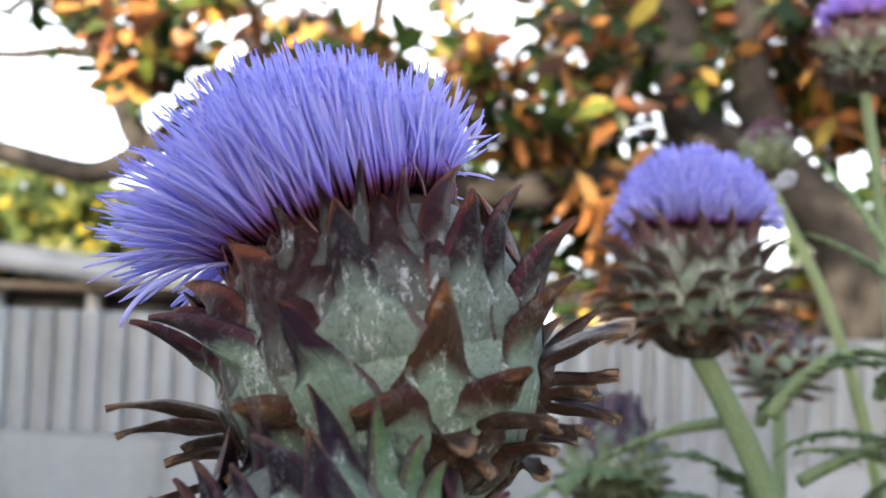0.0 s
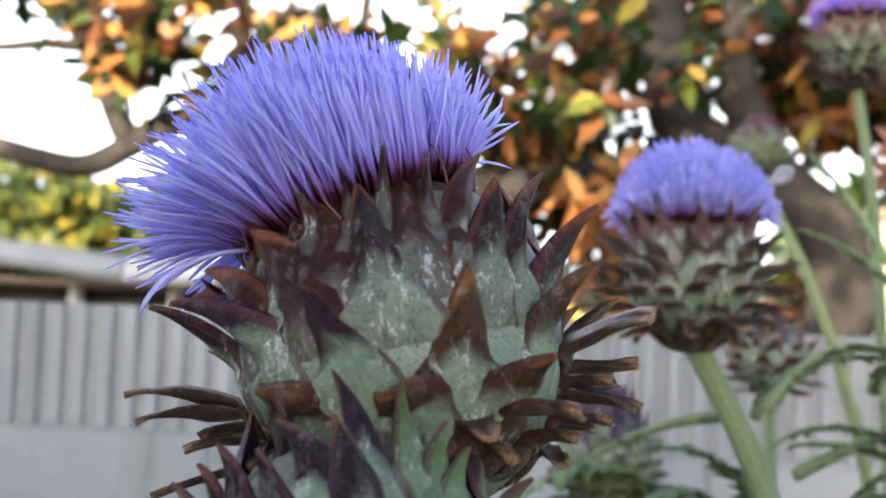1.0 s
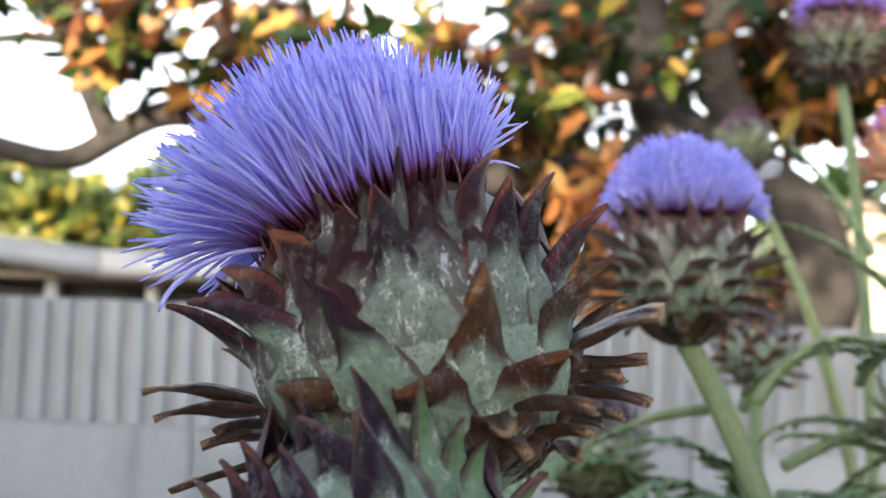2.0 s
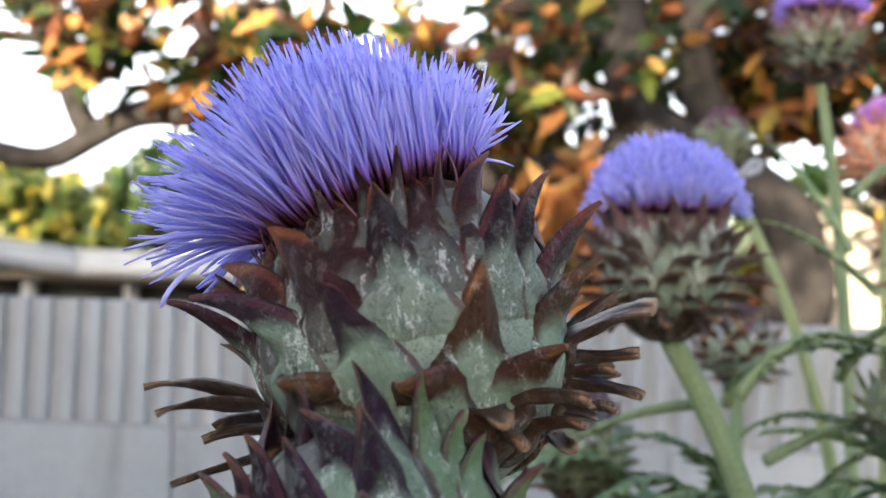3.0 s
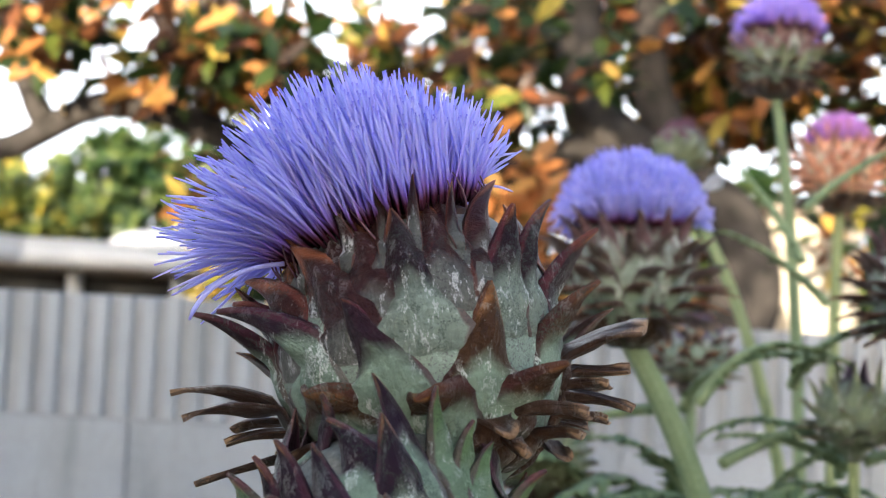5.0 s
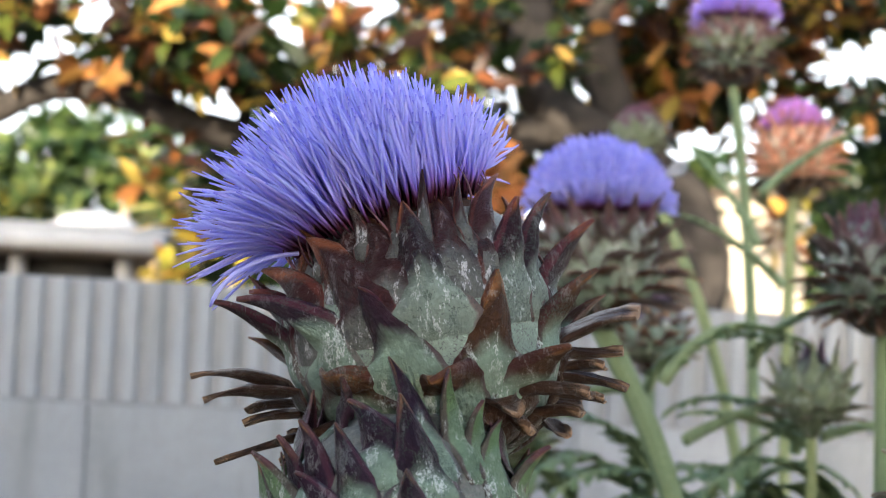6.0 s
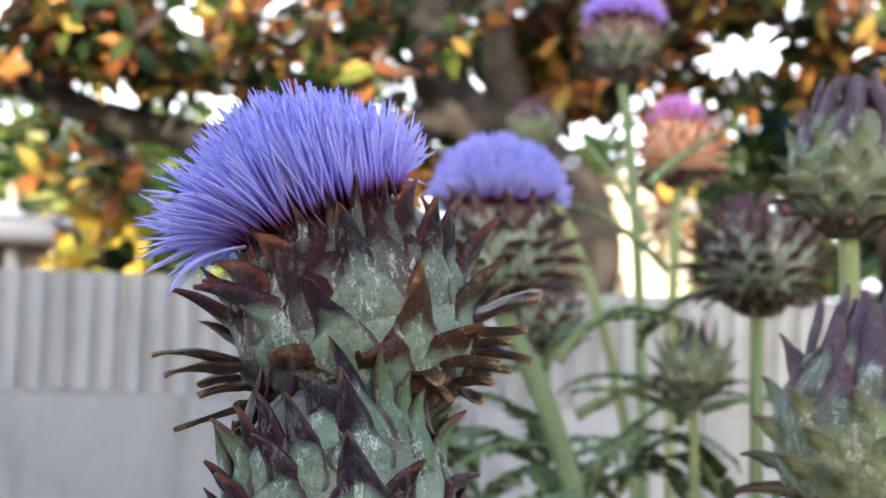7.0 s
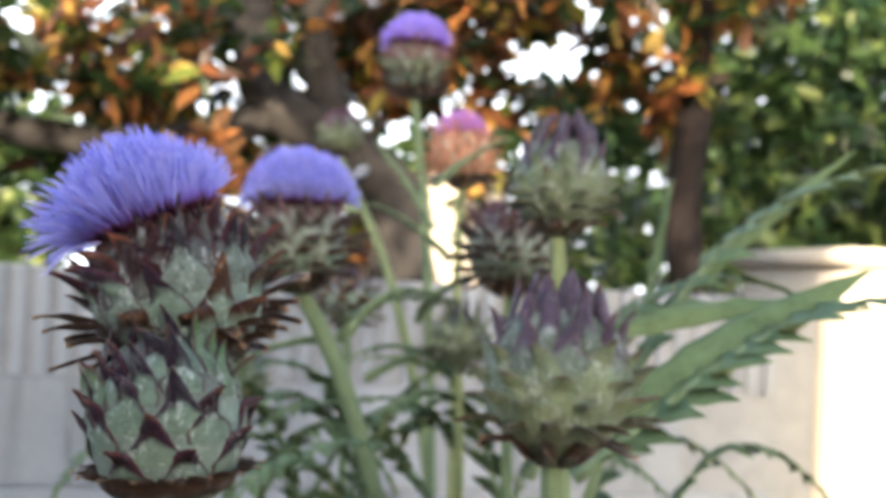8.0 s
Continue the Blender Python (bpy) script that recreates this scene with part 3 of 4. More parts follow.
def blade_leaf(verts, faces, p, way, up, length, width, fold=0.25, droop=0.15):
    """One leaf, folded along its midrib: four cross rows of three points."""
    side = way.cross(up).normalized()
    up = side.cross(way).normalized()
    base = len(verts)
    for s, w in ((0.0, 0.10), (0.28, 0.85), (0.62, 0.92), (1.0, 0.04)):
        c = p + way * (length * s) - up * (length * droop * s * s)
        for u in (-1, 0, 1):
            verts.append(c + side * (u * w * width * 0.5) + up * (abs(u) * fold * width * 0.5 * w))
    for i in range(3):
        for j in range(2):
            a = base + i * 3 + j
            faces.append((a, a + 1, a + 4, a + 3))


def foliage(regions, length, width, seed, rosette=7, gaps=()):
    """Leaf rosettes scattered in ellipsoids: (centre, radii, rosettes); gaps: openings in the crown, ((x, z), radii)."""
    rnd = random.Random(seed)
    verts, faces = [], []
    for (cx, cy, cz), (rx, ry, rz), count in regions:
        for _ in range(count):
            while True:
                d = Vector((rnd.uniform(-1, 1), rnd.uniform(-1, 1), rnd.uniform(-1, 1)))
                if d.length < 1:
                    break
            c = Vector((cx + d.x * rx, cy + d.y * ry, cz + d.z * rz))
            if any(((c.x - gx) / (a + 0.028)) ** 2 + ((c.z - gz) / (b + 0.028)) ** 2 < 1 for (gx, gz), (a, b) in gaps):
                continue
            ax = Vector((rnd.gauss(0, 0.6), rnd.gauss(-0.25, 0.6), rnd.gauss(0.45, 0.5))).normalized()
            a = ax.orthogonal().normalized()
            b = ax.cross(a)
            for k in range(rnd.randint(rosette - 3, rosette + 1)):
                g = k * 2.4 + rnd.uniform(-0.4, 0.4)
                rad = a * math.cos(g) + b * math.sin(g)
                way = (rad * rnd.uniform(0.7, 1.1) + ax * rnd.uniform(0.05, 0.8) + Vector((0, 0, -0.15))).normalized()
                s = rnd.uniform(0.65, 1.15)
                blade_leaf(verts, faces, c + ax * 0.01 * k, way, ax, length * s, width * s, rnd.uniform(0.1, 0.35), rnd.uniform(0.0, 0.3))
    return verts, faces


def limb(points, r0, r1, parent, name="limb", sides=12, material=MAT_BARK):
    n = 14
    pts = [bez(points, k / n) for k in range(n + 1)]
    pts = [p + Vector((noise.noise(p * 6), noise.noise(p * 6 + Vector((9, 0, 0))), noise.noise(p * 6 + Vector((0, 9, 0))))) * r0 * 0.5 for p in pts]
    v, f, u = tube(pts, [r0 + (r1 - r0) * k / n for k in range(n + 1)], sides)
    return raw(name, v, f, material, parent, u)


tree = empty("magnolia_tree", pose(0.4, 2.85, GROUND), label="old magnolia tree with rust-backed leaves and grey bark", category="tree")
inv = tree.matrix_world.inverted()


def at_tree(*pts):
    return [inv @ Vector(p) for p in pts]


def limb_along(points, r0, r1, parent, name="limb", sides=12):
    """A limb that runs smoothly through its points."""
    p = [Vector(q) for q in points]
    p = [p[0] * 2 - p[1]] + p + [p[-1] * 2 - p[-2]]
    pts = []
    for i in range(1, len(p) - 2):
        for k in range(5):
            s = k / 5
            pts.append(0.5 * (2 * p[i] + (p[i + 1] - p[i - 1]) * s + (2 * p[i - 1] - 5 * p[i] + 4 * p[i + 1] - p[i + 2]) * s * s + (3 * p[i] - p[i - 1] - 3 * p[i + 1] + p[i + 2]) * s ** 3))
    pts.append(p[-2])
    n = len(pts) - 1
    pts = [q + Vector((noise.noise(q * 9), 0, noise.noise(q * 9 + Vector((5, 0, 0))))) * r0 * 0.25 for q in pts]
    v, f, u = tube(pts, [(r0 + (r1 - r0) * k / n) * (1 + 0.12 * noise.noise(pts[k] * 14)) for k in range(n + 1)], sides)
    return raw(name, v, f, MAT_BARK, parent, u)


limb_along(at_tree((0.78, 2.87, GROUND - 0.1), (0.74, 2.86, 0.9), (0.726, 2.85, 1.2), (0.705, 2.85, 1.345), (0.64, 2.85, 1.48), (0.48, 2.85, 1.575), (0.365, 2.85, 1.63), (0.315, 2.85, 1.72), (0.305, 2.85, 1.82), (0.305, 2.87, 1.95), (0.34, 2.9, 2.6)), 0.090, 0.052, tree, "trunk", 18)
limb_along(at_tree((0.60, 2.86, 1.52), (0.515, 2.88, 1.66), (0.48, 2.90, 1.80), (0.475, 2.92, 1.95), (0.52, 3.0, 2.6)), 0.058, 0.040, tree)
limb_along(at_tree((0.40, 2.85, 1.62), (0.22, 2.82, 1.54), (0.0, 2.77, 1.50), (-0.22, 2.72, 1.505), (-0.437, 2.7, 1.535), (-0.535, 2.7, 1.569), (-0.68, 2.7, 1.615), (-0.80, 2.7, 1.612), (-0.915, 2.7, 1.550), (-1.00, 2.7, 1.505), (-1.11, 2.7, 1.512), (-1.4, 2.75, 1.58)), 0.046, 0.026, tree)
limb_along(at_tree((-0.37, 2.71, 1.53), (-0.365, 2.72, 1.60), (-0.375, 2.72, 1.69), (-0.40, 2.74, 1.80), (-0.38, 2.78, 2.15)), 0.018, 0.011, tree)
limb_along(at_tree((-0.925, 2.70, 1.555), (-0.985, 2.71, 1.66), (-1.03, 2.72, 1.76), (-1.10, 2.72, 1.87), (-1.16, 2.75, 2.1)), 0.032, 0.018, tree)
limb_along(at_tree((-1.05, 2.72, 1.78), (-1.16, 2.72, 1.785), (-1.29, 2.72, 1.775), (-1.5, 2.75, 1.80)), 0.016, 0.009, tree)
limb_along(at_tree((-1.03, 2.72, 1.75), (-1.08, 2.70, 1.83), (-1.06, 2.70, 1.93), (-0.98, 2.72, 2.1)), 0.015, 0.008, tree)
REG = [((-0.60, 2.64, 1.80), (0.50, 0.30, 0.15), 62), ((-0.24, 2.68, 1.84), (0.42, 0.36, 0.20), 44), ((-0.54, 2.57, 1.69), (0.30, 0.20, 0.08), 44), ((0.02, 2.70, 1.70), (0.24, 0.30, 0.20), 56), ((-0.875, 2.62, 1.71), (0.18, 0.20, 0.08), 16),
       ((-1.02, 2.70, 1.84), (0.16, 0.20, 0.10), 16), ((-1.22, 2.72, 1.93), (0.22, 0.20, 0.07), 14), ((0.56, 3.05, 1.93), (0.50, 0.36, 0.26), 84), ((0.85, 3.1, 2.05), (0.43, 0.42, 0.18), 70), ((0.95, 3.02, 1.41), (0.085, 0.07, 0.10), 5), ((0.09, 3.16, 1.44), (0.34, 0.20, 0.18), 60),
       ((1.25, 3.0, 2.08), (0.71, 0.45, 0.20), 180), ((1.45, 3.05, 1.80), (0.20, 0.2, 0.16), 40), ((0.82, 3.0, 1.86), (0.16, 0.2, 0.12), 30), ((0.80, 3.2, 1.74), (0.20, 0.15, 0.14), 30), ((0.14, 3.08, 1.55), (0.24, 0.14, 0.18), 46), ((0.29, 3.2, 1.26), (0.42, 0.14, 0.09), 8), ((-0.30, 2.6, 1.63), (0.18, 0.14, 0.07), 20), ((-0.31, 2.98, 1.78), (0.64, 0.21, 0.22), 34),
       ((1.02, 2.95, 1.69), (0.14, 0.12, 0.08), 22), ((0.42, 3.25, 1.80), (0.50, 0.15, 0.30), 84), ((-0.49, 2.78, 1.43), (0.13, 0.14, 0.09), 14), ((0.70, 3.06, 1.31), (0.10, 0.11, 0.17), 14), ((0.74, 2.62, 1.90), (0.22, 0.15, 0.10), 14), ((-0.03, 2.43, 1.65), (0.16, 0.12, 0.09), 12), ((0.37, 2.66, 1.69), (0.06, 0.05, 0.05), 3)]
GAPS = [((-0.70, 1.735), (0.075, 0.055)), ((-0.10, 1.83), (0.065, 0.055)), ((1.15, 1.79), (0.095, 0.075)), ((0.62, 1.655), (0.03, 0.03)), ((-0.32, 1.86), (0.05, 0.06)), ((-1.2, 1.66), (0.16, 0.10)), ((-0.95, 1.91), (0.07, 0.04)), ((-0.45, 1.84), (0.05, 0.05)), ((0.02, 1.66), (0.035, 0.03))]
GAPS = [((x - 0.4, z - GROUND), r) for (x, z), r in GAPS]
REG = [((c[0] - 0.4, c[1] - 2.85, c[2] - GROUND), r, k) for c, r, k in REG]
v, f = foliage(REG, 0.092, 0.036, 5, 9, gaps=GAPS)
tagged(raw("crown", v, f, MAT_CROWN, tree, smooth=True), label="glossy green leaves with rust-brown backs", kind="stuff")

hedge = empty("hedge", pose(2.100, 3.701, GROUND), label="dense dark green hedge behind the wall", category="hedge")
v, f = foliage([((-0.5951, 0, 1.62), (0.30, 0.2125, 0.15), 45), ((-0.0709, 0.1417, 1.3292), (1.0628, 0.496, 0.5668), 460), ((0.496, 0.1417, 1.7543), (0.7085, 0.4251, 0.7085), 260), ((0.7794, -0.496, 1.5418), (0.7085, 0.4251, 0.7794), 420), ((1.0628, 0.4251, 2.0377), (0.9919, 0.4251, 0.7085), 320), ((0.2125, 0, 2.1794), (0.7085, 0.4251, 0.496), 220)], 0.085, 0.042, 8, 6)
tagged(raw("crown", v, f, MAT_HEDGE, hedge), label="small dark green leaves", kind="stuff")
limb([(-0.45, -0.7, 0), (-0.47, -0.7, 0.7), (-0.51, -0.7, 1.26), (-0.48, -0.7, 2.1)], 0.064, 0.051, hedge, "trunk", 12, MAT_BARKSHADED)

for x, y, z, rx, rz, cnt, mat, size, lab in ((-10.188, 22.678, 2.3035, 4.27, 1.35, 1500, MAT_SHRUB, 0.366, "yellow-flowering shrub beyond the house"), (-5.491, 23.898, 2.3645, 2.44, 1.85, 1000, MAT_HEDGE, 0.3416, "dark green bush beyond the house"),
                                      (-2.441, 25.728, 2.5475, 2.074, 1.95, 900, MAT_HEDGE, 0.3416, "loose green bush behind the tree"), (6.534, 10.488, 2.8, 1.95, 1.56, 650, MAT_HEDGE, 0.208, "tall dark green bush beside the far tree"), (4.194, 10.488, 1.5, 3.25, 1.092, 910, MAT_HEDGE, 0.208, "tall dark green tree far behind the wall")):
    bush = empty("bush", pose(x, y, GROUND), label=lab, category="bush")
    v, f = foliage([((0, 0, z - GROUND), (rx, rx * 0.6, rz), cnt)], size, size * 0.5, int(x * 2) + 50, 6)
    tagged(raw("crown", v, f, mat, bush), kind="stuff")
    limb([(0, 0, 0), (0.02, 0, 0.4), (0.0, 0, 0.8), (0.03, 0, z - GROUND)], 0.12, 0.06, bush, "trunk")
# Unseen; added to break up the sun, with a gap that lights the shed.
shade = empty("shade_tree", pose(-1.2, -2.25, GROUND), label="unseen leafy tree added to dapple the sun on the magnolia", category="tree")
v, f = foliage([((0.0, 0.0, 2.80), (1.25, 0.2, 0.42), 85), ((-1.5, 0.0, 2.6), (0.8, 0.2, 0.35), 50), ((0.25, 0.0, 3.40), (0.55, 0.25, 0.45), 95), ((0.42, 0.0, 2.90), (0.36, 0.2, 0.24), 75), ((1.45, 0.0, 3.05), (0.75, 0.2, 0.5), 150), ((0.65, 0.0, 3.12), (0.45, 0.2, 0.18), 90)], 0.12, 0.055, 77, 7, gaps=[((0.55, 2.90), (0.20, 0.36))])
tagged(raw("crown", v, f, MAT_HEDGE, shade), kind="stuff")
limb([(0, 0, 0), (0.02, 0, 1.0), (0.0, 0, 2.0), (0.03, 0, 2.9)], 0.07, 0.03, shade, "trunk")
sprig = empty("magnolia_shoot", pose(-0.530, 2.964, GROUND), label="young magnolia shoot with yellow sunlit leaves", category="shrub")
v, f = foliage([((0.0567, -0.0283, 1.1734), (0.1275, 0.1134, 0.085), 14), ((0.0283, 0, 1.0033), (0.1417, 0.1134, 0.085), 8)], 0.106, 0.042, 21, 6)
tagged(raw("crown", v, f, crown_material("shoot_leaves", (0.0, (0.14, 0.20, 0.03)), (0.3, (0.48, 0.40, 0.06)), (0.8, (0.55, 0.36, 0.06)), (1.0, (0.5, 0.2, 0.06))), sprig), kind="stuff")
limb([(0, 0, 0), (0, 0, 0.5), (0.02, 0, 0.9), (0.06, 0, 1.22)], 0.015, 0.008, sprig, "trunk")
rust = empty("magnolia_shoot", pose(0.145, 2.652, GROUND), label="magnolia shoot with orange-brown sunlit leaves", category="shrub")
v, f = foliage([((0, 0, 1.308), (0.1204, 0.0567, 0.1063), 13), ((0.0709, 0.0283, 1.145), (0.1417, 0.0567, 0.0709), 8)], 0.085, 0.037, 33, 6)
tagged(raw("crown", v, f, crown_material("rust_leaves", (0.0, (0.20, 0.07, 0.02)), (0.4, (0.46, 0.19, 0.06)), (0.8, (0.52, 0.30, 0.12)), (1.0, (0.30, 0.22, 0.06))), rust), kind="stuff")
limb([(0, 0, 0), (0, 0, 0.5), (0.01, 0, 0.9), (0.02, 0, 1.25)], 0.010, 0.005, rust, "trunk")


# ---- the artichoke plants ----
def stem(parent, points, r0, r1, material, name="stem"):
    n = 18
    pts = [bez(points, k / n) for k in range(n + 1)]
    v, f, u = tube(pts, [r0 + (r1 - r0) * k / n for k in range(n + 1)], 24, 8, 0.16)
    return raw(name, v, f, material, parent, u)


def receptacle(parent, centre, axis, radius, height):
    """The bristly dark floor that the florets stand on, with a fringe of short bristles."""
    axis = Vector(axis).normalized()
    turn = axis.to_track_quat("Z", "Y")
    rnd = random.Random(12)
    verts, faces, rings, sides = [], [], 6, 28
    for i in range(rings + 1):
        s = i / rings
        for j in range(sides):
            q = local(360 * j / sides, radius * math.cos(s * 1.45) * (1 + rnd.uniform(-0.04, 0.04)), height * math.sin(s * 1.45))
            verts.append(centre + turn @ q)
    for i in range(rings):
        for j in range(sides):
            k = (j + 1) % sides
            faces.append((i * sides + j, i * sides + k, (i + 1) * sides + k, (i + 1) * sides + j))
    faces.append(tuple(range(sides))[::-1])
    faces.append(tuple(rings * sides + j for j in range(sides)))
    raw("receptacle", verts, faces, MAT_PAPPUS, parent)
    for k in range(26):
        az = rnd.uniform(0, 360)
        a = centre + turn @ local(az, radius * 0.98, height * 0.25)
        b = centre + turn @ local(az + rnd.uniform(-14, 14), radius * rnd.uniform(0.95, 1.08), height * rnd.uniform(0.7, 1.1))
        c = a.lerp(b, 0.5) + turn @ local(az, radius * 0.1, 0)
        v, f, u = tube([bez((a, c, b), s / 5) for s in range(6)], [0.0004, 0.0004, 0.0004, 0.0003, 0.0003, 0.0002], 5)
        raw("bristle", v, f, MAT_BRISTLE, parent, u)


def main_head():
    """The open flower head with its scales set one by one where they stand."""
    m = head_pose((0.0260, 0.045, 1.168), 10)
    top = empty("artichoke_flower", m, label="open artichoke head with a violet-blue tuft and plum-tipped scales", category="flower", group="artichoke heads in bloom")
    body = egg(0.0470, 0.052, -0.002, 0.012)
    lathe(top, body, -0.048, 0.040, MAT_BODY)
    crown = [(-145, .0107, -164, .0547, .0267, .0145), (-113, .0141, -144, .0439, .0354, .0185), (-104, .0245, -126, .0307, .0422, .0165), (-98, .0306, -113, .0207, .0475, .0095), (-75, .0267, -74, .0228, .0463, .0155),
             (-66, .0352, -54, .0184, .0500, .008), (-55, .0271, -34, .0286, .0397, .0085), (-53, .0251, -21, .0338, .0502, .0115), (-125, .0299, -143, .0313, .0423, .011), (-168, .0249, -158, .0400, .0315, .009)]
    upper = [(-87, .0145, -94, .0361, .0433, .0215), (-47, .0159, -41, .0474, .0404, .0165), (-33, .0153, -19, .0513, .0414, .0105), (-16, .0095, -9, .0636, .0302, .0135), (-168, .0116, -170, .0590, .0198, .010)]
    middle = [(-168, -.0023, -169, .0719, .0179, .0150), (-131, -.0006, -156, .0663, .0175, .0200), (-101, -.0032, -114, .0493, .0170, .0235), (-65, -.0056, -58, .0485, .0175, .0235), (-29, -.0056, -24, .0654, .0131, .0175)]
    lower = [(-168, -.0141, -170, .0816, -.0059, .0125), (-164, -.0169, -165, .0788, -.0140, .0150), (-125, -.0168, -122, .0620, -.0100, .0240), (-84, -.0196, -91, .0590, -.0150, .0225), (-46, -.0222, -46, .0650, -.0103, .0240), (-2, -.0104, -12, .0748, -.0032, .0120)]
    foot = [(-2, -.0156, -4, .0681, -.0166, .009), (-6, -.0201, -14, .0610, -.0203, .008), (-3, -.0234, -13, .0671, -.0285, .009), (-46, -.0242, -42, .0660, -.0264, .010), (-8, -.0288, -15, .0595, -.0314, .008), (-61, -.0264, -62, .0550, -.0290, .013), (-32, -.0333, -35, .0576, -.0333, .010)]
    under = [(-5, -.0372, -24, .0484, -.0407, .009), (-54, -.0319, -53, .0490, -.0361, .012), (-166, -.0248, -167, .0660, -.0245, .007), (-165, -.0309, -169, .0767, -.0360, .006), (-150, -.0339, -160, .0565, -.0382, .006), (-105, -.0300, -106, .0500, -.0330, .014), (-135, -.0290, -138, .0540, -.0310, .012)]
    for row in crown:
        horned(top, body, *row[:5], row[5] * 1.45, MAT_RED, 0.022, 0.0018, 0.84, 0.95)
    for row in upper:
        horned(top, body, *row[:5], row[5] * 1.55, MAT_UPPER, 0.021, 0.0020, 0.70, 0.92)
    for k, row in enumerate(middle):
        horned(top, body, *row[:5], row[5] * 1.70, MAT_DRY if k > 2 else MAT_BRACT, 0.025, 0.0024, 0.50, 0.75)
    for k, row in enumerate(lower):
        scale = 1 < k < 5
        if scale:
            horned(top, body, *row[:5], row[5] * 1.45, MAT_DRY, 0.018, 0.0022, 0.80)
        else:
            bract(top, body, *row[:5], row[5] * 1.45, MAT_SPINE, BROAD if k < 2 else SPINE, 0.012, 0.0030, 0.16, curl=0.15)
    for row in foot + under:
        bract(top, body, *row[:5], row[5] * 1.2, MAT_SPINE, SPINE, 0.010, 0.0018, 0.40, curl=0.1)
    # narrow inner scales that stand up between the florets
    for row in ((-116, .032, -124, .039, .047, .0058), (-98, .034, -102, .034, .053, .0052), (-84, .034, -80, .032, .055, .0048), (-140, .028, -150, .044, .039, .0056), (-64, .034, -58, .033, .051, .0048)):
        bract(top, body, *row, MAT_RED, BROAD, 0.008, 0.0016, 0.4)
    # the scales on the far side
    for k in range(7):
        az = 14 + k * 25
        bract(top, body, az, 0.020, az + 5, 0.036, 0.044, 0.018, MAT_RED, BROAD, 0.012)
        bract(top, body, az + 9, 0.006, az + 9, 0.060, 0.026, 0.020, MAT_BRACT, BROAD, 0.016)
        bract(top, body, az - 4, -0.010, az - 4, 0.068, 0.004, 0.018, MAT_DRY, BROAD, 0.016)
        bract(top, body, az + 6, -0.022, az + 6, 0.066, -0.022, 0.014, MAT_SPINE, SPINE, 0.012)
        bract(top, body, az, -0.032, az, 0.055, -0.034, 0.012, MAT_SPINE, SPINE, 0.010)
    to = m.inverted()
    centre = to @ Vector((0.012, 0.046, 1.2035))
    axis = to.to_3x3() @ Vector((-0.40, 0.02, 0.90))
    lean = to.to_3x3() @ Vector((-0.055, 0, -0.19))
    receptacle(top, centre - axis * 0.012, axis, 0.035, 0.020)
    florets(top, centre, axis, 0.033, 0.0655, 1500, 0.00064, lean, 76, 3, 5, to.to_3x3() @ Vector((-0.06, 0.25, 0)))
    pts = [to @ Vector(p) for p in ((-0.018, 0.03, 1.192), (-0.034, 0.025, 1.190), (-0.043, 0.022, 1.182), (-0.0455, 0.02, 1.1725))]
    v, f, u = tube([bez(pts, k / 10) for k in range(11)], [0.0008] * 10 + [0.0004], 6)
    raw("stray_floret", v, f, MAT_FLORET, top, [(a, 0.5 + 0.5 * b) for a, b in u])
    stem(top, [to @ Vector(p) for p in ((0.03, 0.046, 1.128), (0.035, 0.05, 1.0), (0.05, 0.07, 0.6), (0.06, 0.10, GROUND - 0.02))], 0.012, 0.017, MAT_STEM)
    return top


